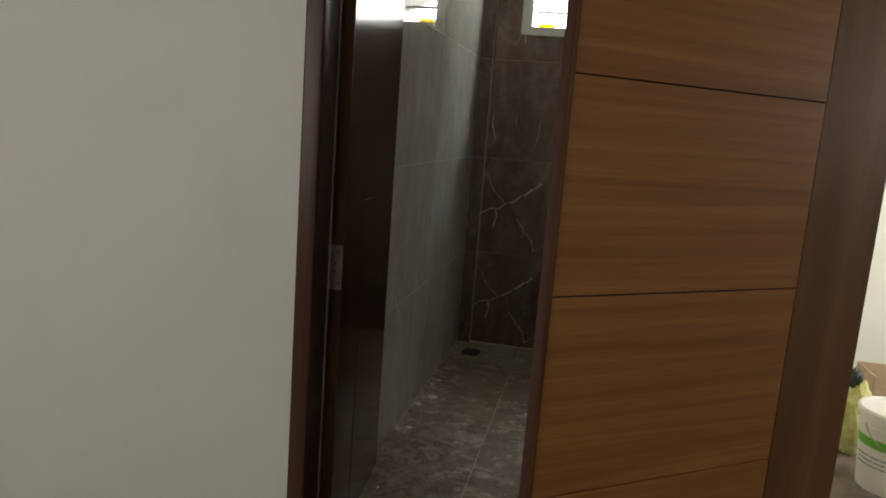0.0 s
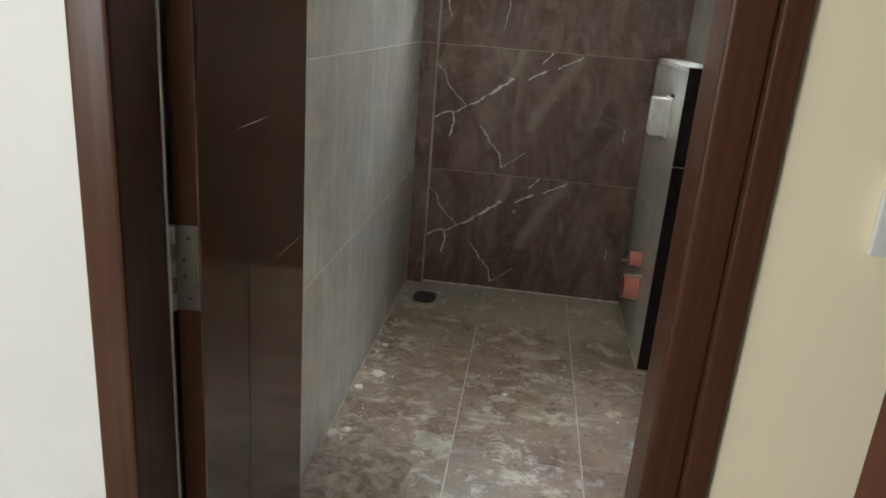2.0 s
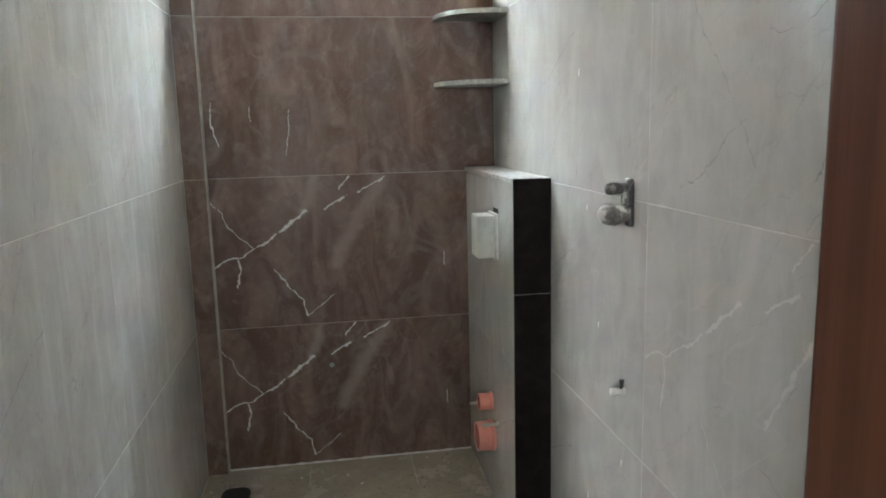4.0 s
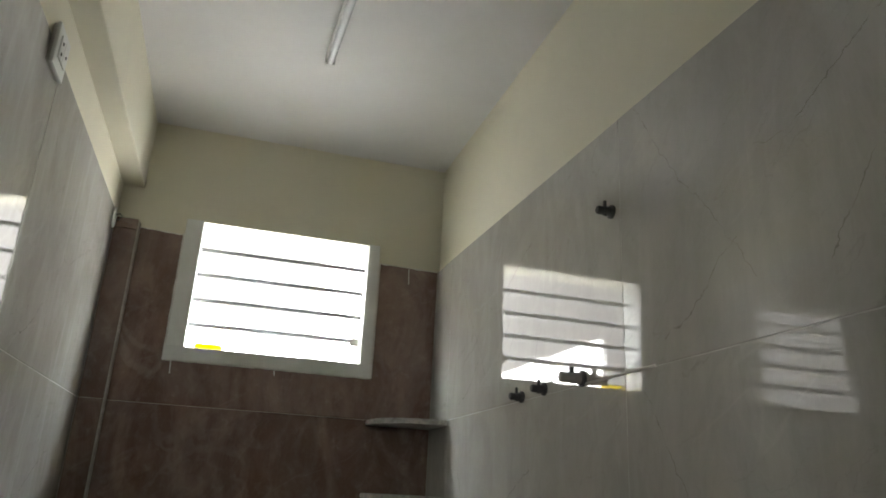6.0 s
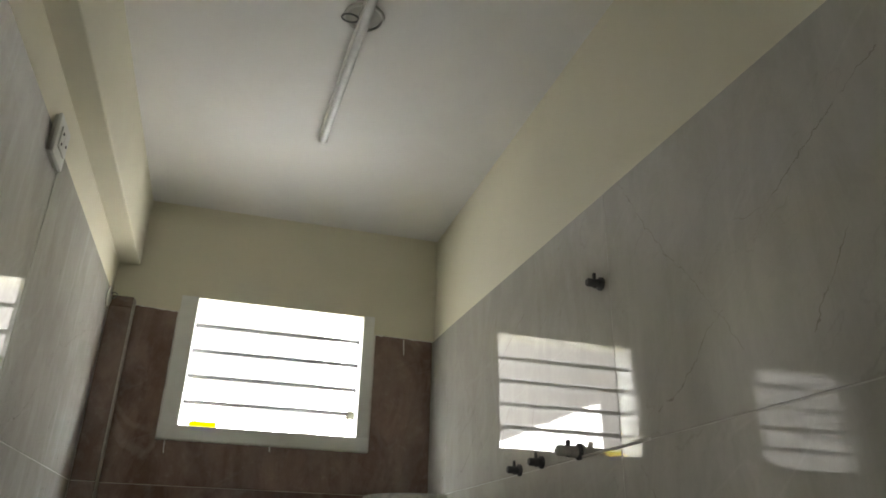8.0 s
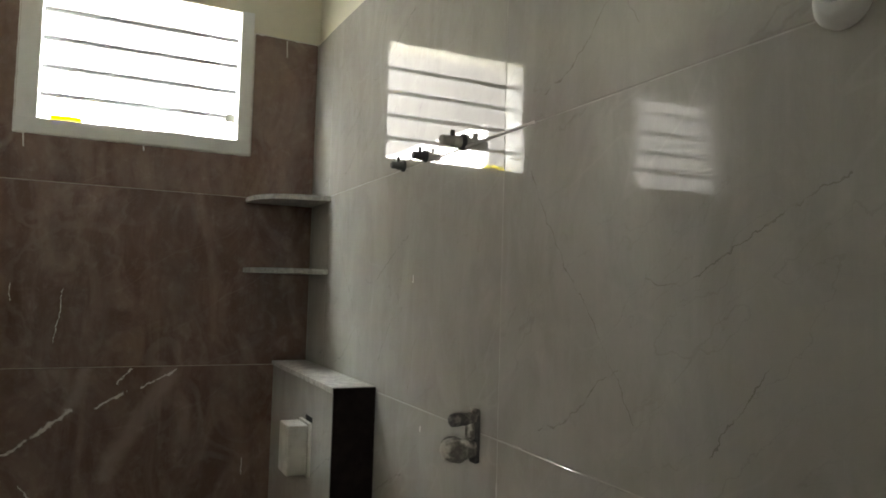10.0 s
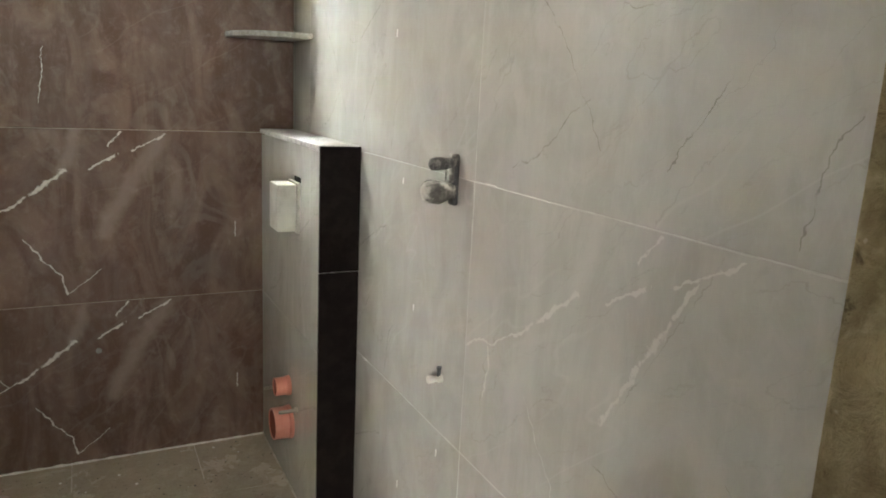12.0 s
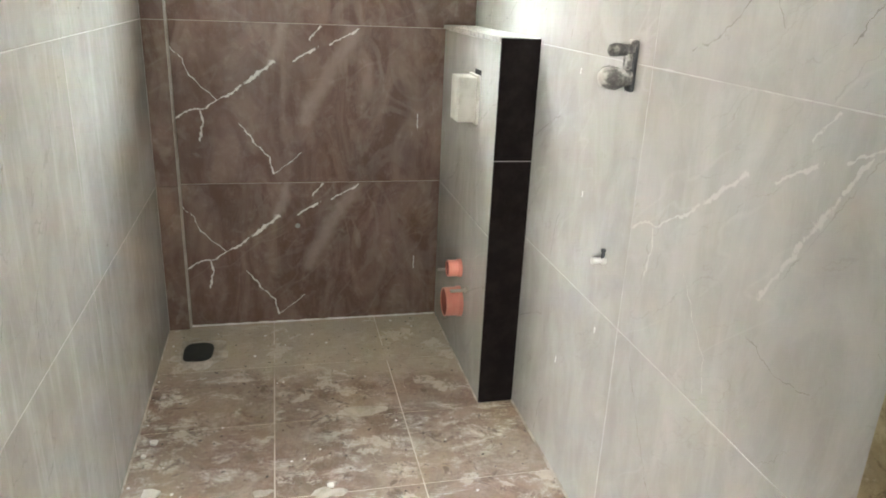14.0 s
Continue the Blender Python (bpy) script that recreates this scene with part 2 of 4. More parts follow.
def floor_tile_material():
    n = Nodes("dusty brown floor tile")
    p = n.spread(n.local())
    w = n.add("ShaderNodeNewGeometry", 0)
    base = n.mix(n.step(n.noise(p, 5.0, 6.0, 0.65, 1.2), 0.36, 0.66), (0.135, 0.080, 0.053), (0.27, 0.182, 0.128))
    flow = n.noise(p, 3.2, 4.0, 0.55, 1.6)
    fold = n.step(n.math("SINE", n.math("MULTIPLY", flow, 44.0)), 0.35, 0.95)
    base = n.mix(n.math("MULTIPLY", fold, 0.12), base, (0.44, 0.35, 0.28))
    film = n.step(n.noise(w, 2.4, 6.0, 0.6, 0.6), 0.34, 0.66)
    back = n.math("MULTIPLY", n.step(n.vmath("DOT_PRODUCT", n.vmath("ADD", w, n.vmath("SCALE", n.noise(w, 6.0, 5.0, 0.65, out=1), None, 0.16)), (0.12, 1.0, 0.0)), 2.58, 2.78), 0.85)
    base = n.mix(n.math("MAXIMUM", n.math("MULTIPLY", film, 0.42), back), base, (0.42, 0.355, 0.268))
    smear = n.step(n.noise(n.vmath("MULTIPLY", w, (0.9, 1.3, 1.0)), 8.0, 11.0, 0.82, 0.3), 0.50, 0.61)
    smear = n.math("MULTIPLY", smear, n.math("SUBTRACT", 1.0, n.math("MULTIPLY", back, 0.8)))
    fade = n.step(n.noise(w, 3.4, 6.0, 0.65), 0.33, 0.58)
    base = n.mix(n.math("MULTIPLY", n.math("MULTIPLY", smear, fade), 0.82), base, (0.68, 0.635, 0.55))
    blot = n.step(n.noise(w, 5.2, 9.0, 0.70, 0.2), 0.575, 0.605)
    base = n.mix(n.math("MULTIPLY", blot, 0.7), base, (0.56, 0.50, 0.42))
    spots = n.step(n.noise(w, 34.0, 4.0, 0.7), 0.695, 0.72)
    base = n.mix(spots, base, (0.74, 0.72, 0.67))
    dark = n.step(n.noise(w, 11.0, 5.0, 0.66, 1.0), 0.42, 0.34)
    base = n.mix(n.math("MULTIPLY", n.math("MULTIPLY", dark, n.math("SUBTRACT", 1.0, back)), 0.72), base, (0.090, 0.053, 0.034))
    specks = n.step(n.noise(w, 48.0, 2.0, 0.5), 0.315, 0.285)
    base = n.mix(specks, base, (0.04, 0.024, 0.018))
    grit = n.noise(w, 75.0, 5.0, 0.75)
    base = n.mix(n.math("MULTIPLY", n.step(grit, 0.50, 0.72), 0.18), base, (0.62, 0.58, 0.52))
    base = n.mix(n.math("MULTIPLY", n.step(grit, 0.44, 0.30), 0.55), base, (0.09, 0.06, 0.045))
    rough = n.math("ADD", n.math("MULTIPLY", n.math("MAXIMUM", smear, back), 0.35), 0.34)
    nrm = n.bump(n.noise(w, 30.0, 6.0, 0.7), 0.25, 0.004)
    nrm = n.bump(n.math("MAXIMUM", smear, blot), 0.5, 0.004, nrm)
    return n.done(base, rough, nrm)


def worn_grout(name, clean, grime, share=0.5):
    """Joint filler: pale in places, dirty or smeared to the tile's own tone in others."""
    n = Nodes(name)
    w = n.add("ShaderNodeNewGeometry", 0)
    col = n.mix(n.step(n.noise(w, 5.5, 5.0, 0.65, 0.4), 0.62 - share * 0.3, 0.74 - share * 0.3), clean, grime)
    col = n.mix(n.math("MULTIPLY", n.step(n.noise(w, 60.0, 4.0, 0.6), 0.45, 0.7), 0.35), col, grime)
    return n.done(col, 0.8, n.bump(n.noise(w, 90.0, 4.0), 0.4, 0.003))


def mortar_material():
    n = Nodes("raw ochre mortar")
    w = n.add("ShaderNodeNewGeometry", 0)
    big = n.noise(w, 9.0, 6.0, 0.62, 0.8)
    fine = n.noise(w, 55.0, 6.0, 0.7, 0.4)
    col = n.mix(n.step(big, 0.35, 0.65), (0.20, 0.155, 0.085), (0.46, 0.385, 0.235))
    col = n.mix(n.math("MULTIPLY", n.step(fine, 0.48, 0.72), 0.5), col, (0.62, 0.53, 0.36))
    col = n.mix(n.math("MULTIPLY", n.step(fine, 0.44, 0.30), 0.7), col, (0.10, 0.072, 0.042))
    pits = n.step(n.noise(w, 17.0, 5.0, 0.7, 0.6), 0.40, 0.33)
    col = n.mix(n.math("MULTIPLY", pits, 0.8), col, (0.055, 0.042, 0.030))
    chalk = n.step(n.noise(w, 62.0, 3.0, 0.6), 0.68, 0.72)
    col = n.mix(n.math("MULTIPLY", chalk, 0.6), col, (0.60, 0.54, 0.41))
    nrm = n.bump(n.math("SUBTRACT", fine, pits), 0.9, 0.012)
    return n.done(col, 0.92, nrm, 0.0, 0.2)


def caked_material():
    n = Nodes("cement caked over black plastic")
    p = n.local()
    f = n.noise(p, 24.0, 3.0, 0.55)
    col = n.mix(n.step(f, 0.40, 0.54), (0.085, 0.080, 0.072), (0.50, 0.48, 0.43))
    col = n.mix(n.math("MULTIPLY", n.step(n.noise(p, 120.0, 4.0, 0.65), 0.4, 0.7), 0.35), col, (0.30, 0.29, 0.26))
    return n.done(col, 0.85, n.bump(n.noise(p, 55.0, 5.0, 0.65), 0.7, 0.006))


def rough_material(name, a, b, scale, rough, bump, dist=0.004, detail=6.0):
    n = Nodes(name)
    p = n.add("ShaderNodeTexCoord", 3)
    f = n.noise(p, scale, detail, 0.65, 0.5)
    g = n.noise(p, scale * 9, 5.0, 0.65)
    col = n.mix(n.step(f, 0.32, 0.68), a, b)
    col = n.mix(n.math("MULTIPLY", n.step(g, 0.35, 0.75), 0.25), col, b)
    return n.done(col, n.math("ADD", n.math("MULTIPLY", f, 0.15), rough - 0.07), n.bump(g, bump, dist))


def paint_material(name, colour, rough=0.55):
    n = Nodes(name)
    p = n.add("ShaderNodeTexCoord", 3)
    f = n.noise(p, 1.3, 5.0, 0.6, 0.6)
    g = n.noise(p, 160.0, 3.0, 0.6)
    worn = tuple(c * 0.93 for c in colour)
    col = n.mix(n.step(f, 0.35, 0.7), colour, worn)
    scuff = n.step(n.noise(n.vmath("MULTIPLY", p, (3.0, 3.0, 0.6)), 6.0, 6.0, 0.7, 0.5), 0.70, 0.80)
    col = n.mix(n.math("MULTIPLY", scuff, 0.15), col, tuple(c * 0.6 for c in colour))
    nrm = n.bump(g, 0.08, 0.002)
    nrm = n.bump(n.noise(p, 7.0, 3.0), 0.06, 0.01, nrm)
    return n.done(col, rough, nrm)


def wood_material(name, dark, mid, light, stretch, rough, coarse=1.0, spec=0.5):
    n = Nodes(name)
    p = n.vmath("MULTIPLY", n.local(), stretch)
    bands = n.noise(p, 2.2 * coarse, 5.0, 0.6, 0.5)
    grain = n.noise(p, 16.0 * coarse, 6.0, 0.7, 0.8)
    pores = n.noise(p, 70.0 * coarse, 4.0, 0.7)
    col = n.ramp(bands, (0.30, dark), (0.50, mid), (0.70, light))
    broad = n.noise(p, 0.7 * coarse, 3.0, 0.5, 0.3)
    col = n.mix(n.math("MULTIPLY", n.step(broad, 0.45, 0.68), 0.35), col, dark)
    col = n.mix(n.math("MULTIPLY", n.step(grain, 0.45, 0.72), 0.55), col, dark)
    col = n.mix(n.math("MULTIPLY", n.step(pores, 0.55, 0.8), 0.4), col, dark)
    r = n.math("ADD", n.math("MULTIPLY", grain, 0.15), rough - 0.06)
    return n.done(col, r, n.bump(grain, 0.06, 0.002), 0.0, spec)


def plain(name, colour, rough=0.5, metal=0.0, dust=None, amount=0.4, scale=30.0, spec=0.5):
    n = Nodes(name)
    p = n.local()
    f = n.noise(p, scale, 5.0, 0.65)
    col = n.mix(n.math("MULTIPLY", n.step(f, 0.38, 0.68), amount), colour, dust or tuple(c * 0.75 for c in colour))
    return n.done(col, n.math("ADD", n.math("MULTIPLY", f, 0.2), max(rough - 0.1, 0.02)), n.bump(f, 0.08, 0.002), metal, spec)


FLOOR_TILE = floor_tile_material()
FLOOR_GROUT = worn_grout("pale floor grout", (0.62, 0.56, 0.47), (0.42, 0.35, 0.28), 0.40)
WALL_GROUT = rough_material("tan wall grout", (0.34, 0.28, 0.23), (0.46, 0.40, 0.35), 20, 0.75, 0.3)
GREY_GROUT = worn_grout("white wall grout", (0.545, 0.535, 0.50), (0.45, 0.432, 0.392), 0.60)
CREAM = paint_material("cream wall paint", (0.74, 0.70, 0.56))
WHITE_PAINT = paint_material("off-white wall paint", (0.81, 0.82, 0.775))
STRIP_CREAM = paint_material("warm cream wall paint", (0.86, 0.775, 0.55))
CEILING = paint_material("white ceiling paint", (0.78, 0.765, 0.74), 0.7)
MARBLE = rough_material("white window marble", (0.80, 0.80, 0.775), (0.85, 0.85, 0.825), 9, 0.4, 0.05)
MORTAR = mortar_material()
CAKED = caked_material()
CEMENT = rough_material("dried cement", (0.30, 0.25, 0.20), (0.55, 0.50, 0.43), 12, 0.9, 0.7, 0.01)
DIRTY_CEMENT = rough_material("dirty brown cement", (0.165, 0.115, 0.085), (0.40, 0.335, 0.265), 22, 0.9, 0.8, 0.010, 9.0)
CHIP = rough_material("white mortar crumbs", (0.70, 0.68, 0.63), (0.82, 0.80, 0.76), 60, 0.9, 0.4)
MAHOGANY = wood_material("dark red-brown polished wood", (0.058, 0.024, 0.013), (0.080, 0.033, 0.018), (0.100, 0.042, 0.023), (26, 26, 0.6), 0.32, 1.0, 0.22)
LAMINATE = wood_material("dark brown door laminate", (0.056, 0.025, 0.014), (0.078, 0.036, 0.021), (0.098, 0.047, 0.028), (14, 14, 0.5), 0.13, 1.0, 0.32)
LEAF_EDGE = wood_material("polished leaf edge wood", (0.085, 0.032, 0.013), (0.165, 0.068, 0.029), (0.25, 0.112, 0.050), (9, 9, 0.7), 0.35)
TEAK = wood_material("teak veneer with level grain", (0.34, 0.136, 0.039), (0.47, 0.200, 0.061), (0.59, 0.275, 0.097), (0.16, 3, 7.0), 0.33, 1.9)
TEAK_STILE = wood_material("teak veneer stile", (0.16, 0.064, 0.022), (0.25, 0.105, 0.038), (0.33, 0.148, 0.058), (5, 4, 0.4), 0.30)
GROOVE = plain("black groove", (0.012, 0.007, 0.005), 0.6)
GRANITE = rough_material("dusty granite slab", (0.26, 0.25, 0.23), (0.50, 0.48, 0.44), 45, 0.55, 0.15)
BLACK_TILE = plain("near-black brown tile", (0.009, 0.0065, 0.006), 0.5, 0.0, (0.020, 0.015, 0.013), 0.5, 22, 0.06)
WHITE_PLASTIC = plain("white plastic", (0.72, 0.72, 0.69), 0.35, 0.0, (0.60, 0.59, 0.55), 0.4, 12)
DUSTY_WHITE = plain("dusty white plastic", (0.62, 0.61, 0.55), 0.55, 0.0, (0.46, 0.44, 0.38), 0.6, 20)
DUSTY_BLACK = plain("black plastic under cement dust", (0.05, 0.048, 0.045), 0.65, 0.0, (0.34, 0.325, 0.295), 0.7, 46)
BLACK_CAP = plain("matt black plastic cap", (0.022, 0.022, 0.024), 0.5, 0.0, (0.07, 0.07, 0.068), 0.5, 40)
PIPE_PINK = plain("salmon pvc pipe", (0.60, 0.225, 0.17), 0.4, 0.0, (0.66, 0.34, 0.26), 0.5, 18)
# Darker than the sleeve: the shade within the bore is put into the colour.
PIPE_BORE_SHADE = plain("pipe bore with its shade painted in", (0.24, 0.065, 0.048), 0.7, 0.0, (0.20, 0.08, 0.06), 0.5, 20)
STEEL = plain("brushed steel", (0.44, 0.42, 0.37), 0.36, 0.9, (0.40, 0.38, 0.33), 0.5, 25)
BAR_PAINT = plain("pale grey painted bar", (0.34, 0.34, 0.335), 0.5)
BAR_GREY = plain("grey painted bar", (0.16, 0.16, 0.16), 0.5)
DRAIN = plain("dark green-grey grate", (0.018, 0.022, 0.020), 0.5, 0.0, (0.05, 0.055, 0.05), 0.4, 30)
PLUG_GREY = plain("grey dusty plug", (0.24, 0.235, 0.22), 0.6, 0.0, (0.36, 0.34, 0.31), 0.6, 60)
HOLE = plain("dark void", (0.006, 0.006, 0.006), 0.8)


def sponge_material():
    n = Nodes("yellow sponge")
    n.done((0.82, 0.66, 0.02), 0.8, n.bump(n.noise(n.local(), 90.0), 0.4, 0.004))
    tr = n.tree.nodes.new("ShaderNodeBsdfTranslucent")
    n.set(tr.inputs[0], (0.95, 0.80, 0.03))
    mx = n.tree.nodes.new("ShaderNodeMixShader")
    mx.inputs[0].default_value = 0.88
    n.tree.links.new(n.bsdf.outputs[0], mx.inputs[1])
    n.tree.links.new(tr.outputs[0], mx.inputs[2])
    n.tree.links.new(mx.outputs[0], n.tree.nodes["Material Output"].inputs[0])
    return n.mat


YELLOW = sponge_material()
CARD = rough_material("brown cardboard", (0.42, 0.31, 0.22), (0.52, 0.40, 0.29), 8, 0.8, 0.1)
LABEL_GREEN = plain("green bucket label", (0.12, 0.42, 0.03), 0.4)
LABEL_GREY = plain("grey print", (0.22, 0.24, 0.27), 0.5)
BAG = rough_material("yellow-green woven sack", (0.36, 0.38, 0.10), (0.62, 0.60, 0.32), 16, 0.8, 0.3)
BAG_DARK = plain("dark sack print", (0.03, 0.04, 0.03), 0.6)
STONE_FLOOR = rough_material("polished brown-grey floor stone", (0.10, 0.078, 0.068), (0.19, 0.155, 0.14), 6, 0.18, 0.03)
TUBE = plain("milky tube cover", (0.74, 0.75, 0.75), 0.25)


def glow_material():
    """Glowing card for the day outside: bright sky areas, and a dimmer house front between two edges."""
    n = Nodes("daylight outside")
    p = n.add("ShaderNodeNewGeometry", 0)
    xyz = n.tree.nodes.new("ShaderNodeSeparateXYZ")
    n.set(xyz.inputs[0], p)
    x, z = xyz.outputs[0], xyz.outputs[2]
    wob = n.math("MULTIPLY", n.math("SUBTRACT", n.noise(p, 9.0, 3.0), 0.5), 0.05)
    slope = n.math("ADD", n.math("ADD", z, n.math("MULTIPLY", x, 0.41)), wob)
    under = n.step(slope, 2.435, 2.415)
    side = n.step(n.math("ADD", x, wob), 0.17, 0.185)
    # Unseen upper band, added to throw light down into the room.
    over = n.step(z, 2.765, 2.79)
    above_wall = n.step(z, 1.96, 1.99)
    gap = n.math("MULTIPLY", n.math("MULTIPLY", under, side), above_wall)
    # Bright side area, added to bring out the second reflection in the tiles.
    beyond = n.math("MULTIPLY", n.step(n.math("ADD", x, wob), 0.84, 0.94), 0.24)
    bright_glow = n.math("MAXIMUM", n.math("MAXIMUM", n.math("MULTIPLY", gap, 0.40), over), beyond)
    e = n.tree.nodes.new("ShaderNodeEmission")
    n.set(e.inputs[0], n.mix(bright_glow, (0.97, 0.97, 0.94), (0.82, 0.92, 1.0)))
    n.set(e.inputs[1], n.math("ADD", n.math("MULTIPLY", bright_glow, GLOW_SKY - GLOW_HOUSE), GLOW_HOUSE))
    out = n.tree.nodes["Material Output"]
    n.tree.links.new(e.outputs[0], out.inputs[0])
    return n.mat


GLOW = glow_material()


# ---- mesh helpers ----
def bm_box(bm, x0, x1, y0, y1, z0, z1, bevel=0.0, seg=2):
    made = bmesh.ops.create_cube(bm, size=1.0)["verts"]
    for v in made:
        v.co = Vector(((x0 + x1) / 2 + v.co.x * (x1 - x0), (y0 + y1) / 2 + v.co.y * (y1 - y0), (z0 + z1) / 2 + v.co.z * (z1 - z0)))
    if bevel:
        edges = list({e for v in made for e in v.link_edges})
        bmesh.ops.bevel(bm, geom=edges, offset=bevel, segments=seg, profile=0.5, affect="EDGES")
    return bm


def boxes(*specs, bevel=0.0):
    bm = bmesh.new()
    for sp in specs:
        bm_box(bm, *sp, bevel=bevel)
    return bm


def bm_lathe(bm, profile, origin, axis, seg=28, cap=True):
    """Turn (radius, distance along axis) pairs round the axis through origin."""
    axis = Vector(axis).normalized()
    q = axis.to_track_quat("Z", "Y")
    rings = []
    for r, d in profile:
        rings.append([bm.verts.new(Vector(origin) + q @ Vector((r * math.cos(2 * math.pi * i / seg), r * math.sin(2 * math.pi * i / seg), d))) for i in range(seg)])
    for a, b in zip(rings, rings[1:]):
        for i in range(seg):
            bm.faces.new((a[i], a[(i + 1) % seg], b[(i + 1) % seg], b[i]))
    if cap:
        bm.faces.new(list(reversed(rings[0])))
        bm.faces.new(rings[-1])
    return bm


def lathe(profile, origin, axis, seg=28, cap=True):
    return bm_lathe(bmesh.new(), profile, origin, axis, seg, cap)


def bm_wire(bm, pts, r, seg=8):
    pts = [Vector(p) for p in pts]
    rings = []
    for i, p in enumerate(pts):
        d = (pts[min(i + 1, len(pts) - 1)] - pts[max(i - 1, 0)]).normalized()
        q = d.to_track_quat("Z", "Y")
        rings.append([bm.verts.new(p + q @ Vector((r * math.cos(2 * math.pi * k / seg), r * math.sin(2 * math.pi * k / seg), 0))) for k in range(seg)])
    for a, b in zip(rings, rings[1:]):
        for k in range(seg):
            bm.faces.new((a[k], a[(k + 1) % seg], b[(k + 1) % seg], b[k]))
    bm.faces.new(list(reversed(rings[0])))
    bm.faces.new(rings[-1])
    return bm


def bm_prism(bm, outline, z0, z1):
    lo = [bm.verts.new((x, y, z0)) for x, y in outline]
    hi = [bm.verts.new((x, y, z1)) for x, y in outline]
    bm.faces.new(list(reversed(lo)))
    bm.faces.new(hi)
    for i in range(len(lo)):
        j = (i + 1) % len(lo)
        bm.faces.new((lo[i], lo[j], hi[j], hi[i]))
    return bm


def mesh_of(name, bm, material, smooth=False):
    bmesh.ops.recalc_face_normals(bm, faces=bm.faces)
    me = bpy.data.meshes.new(name)
    bm.to_mesh(me)
    bm.free()
    for m in (material if isinstance(material, (list, tuple)) else [material]):
        me.materials.append(m)
    if smooth:
        for poly in me.polygons:
            poly.use_smooth = True
        me.set_sharp_from_angle(angle=radians(38))
    return me


def part(name, bm, material, parent=None, label="", smooth=True):
    ob = new(name, mesh_of(name, bm, material, smooth))
    if parent is not None:
        ob.parent = parent
        ob.matrix_parent_inverse = parent.matrix_basis.inverted()
    if smooth:
        ob.modifiers.new("even_shading", "WEIGHTED_NORMAL").keep_sharp = True
    return tagged(ob, label)


def structure(name, bm, material, label="", smooth=False):
    return tagged(part(name, bm, material, None, "", smooth), label, "", "", "structure")


def thing(name, at, label, category, group=""):
    ob = new(name)
    ob.empty_display_size = 0.05
    ob.matrix_basis = Matrix.Translation(at)
    return tagged(ob, label, category, group)


# ---- plan ----
XL, XR, YF = 0.035, 1.250, 3.0
Y_OUT, Y_IN = 0.34, 0.53
CEIL, TOP, TOP_L = 2.85, 2.40, 2.455
TILE = 0.010
COURSE, LONG = 0.6, 1.2
PATCH_X0, PATCH_X1, PATCH_Z0, PATCH_Z1 = 0.333, 0.966, 2.0, 2.476

# ---- large structure ----
structure("floor", boxes((-3.2, 4.2, -4.2, 3.9, -0.16, -0.016)), STONE_FLOOR, "dark polished stone floor under the rooms")
structure("ceiling", boxes((-3.2, 4.2, -4.2, 3.22, CEIL, CEIL + 0.15)), CEILING, "flat white painted ceiling")
wall_north = structure("wall_north", boxes((-0.2, PATCH_X0, YF + TILE, 3.13, 0, CEIL), (PATCH_X1, 1.40, YF + TILE, 3.13, 0, CEIL),
    (PATCH_X0, PATCH_X1, YF + TILE, 3.13, 0, PATCH_Z0), (PATCH_X0, PATCH_X1, YF + TILE, 3.13, PATCH_Z1, CEIL)), CREAM, "cream painted wall above brown tiles")
wall_east = structure("wall_east", boxes((XR + TILE, 1.40, Y_IN, YF + TILE, 0, CEIL)), CREAM, "cream painted wall above grey tiles")
wall_west = structure("wall_west", boxes((-0.2, XL - TILE, Y_IN, YF + TILE, 0, CEIL)), CREAM, "cream painted wall above grey tiles")
structure("wall_west_plaster", boxes((XL - TILE, XL - 0.0012, Y_IN, YF - 0.0005, TOP_L - 0.0015, 2.5755)), CREAM, "cream plaster band above the grey tiles")
structure("beam", boxes((XL - TILE, 0.106, Y_IN, YF + TILE, 2.575, CEIL - 0.001), bevel=0.004), CREAM, "cream plastered beam under the ceiling")
OPEN_L, OPEN_R, OPEN_T = -0.006, 0.854, 2.035
wall_south = structure("wall_south", boxes((-3.2, OPEN_L, Y_OUT, Y_IN, 0, CEIL), (OPEN_L, 0.0375, Y_OUT, 0.425, 0, OPEN_T), (OPEN_R, 0.876, Y_OUT, 0.416, 0, OPEN_T), (0.876, 1.40, Y_OUT, Y_IN, 0, CEIL), (OPEN_L, 0.876, Y_OUT, Y_IN, OPEN_T, CEIL),
    (2.42, 4.2, Y_OUT, Y_IN, 0, CEIL), (1.40, 2.42, Y_OUT, Y_IN, 2.12, CEIL)), WHITE_PAINT, "off-white painted partition with two door openings")
structure("bedroom_wall_west", boxes((-3.2, -3.0, -4.2, Y_OUT, 0, CEIL)), WHITE_PAINT, "off-white painted bedroom wall")
structure("bedroom_wall_east", boxes((4.0, 4.2, -4.2, 3.9, 0, CEIL)), WHITE_PAINT, "off-white painted wall")
structure("bedroom_wall_south", boxes((-3.2, 4.2, -4.2, -4.0, 0, CEIL)), WHITE_PAINT, "off-white painted bedroom wall")
structure("store_wall_north", boxes((1.40, 4.0, 3.0, 3.2, 0, CEIL)), WHITE_PAINT, "white painted wall of the next room")
structure("backdrop", boxes((-1.6, 3.2, 3.60, 3.62, 1.35, 3.75)), GLOW, "bright daylight beyond the bathroom window")

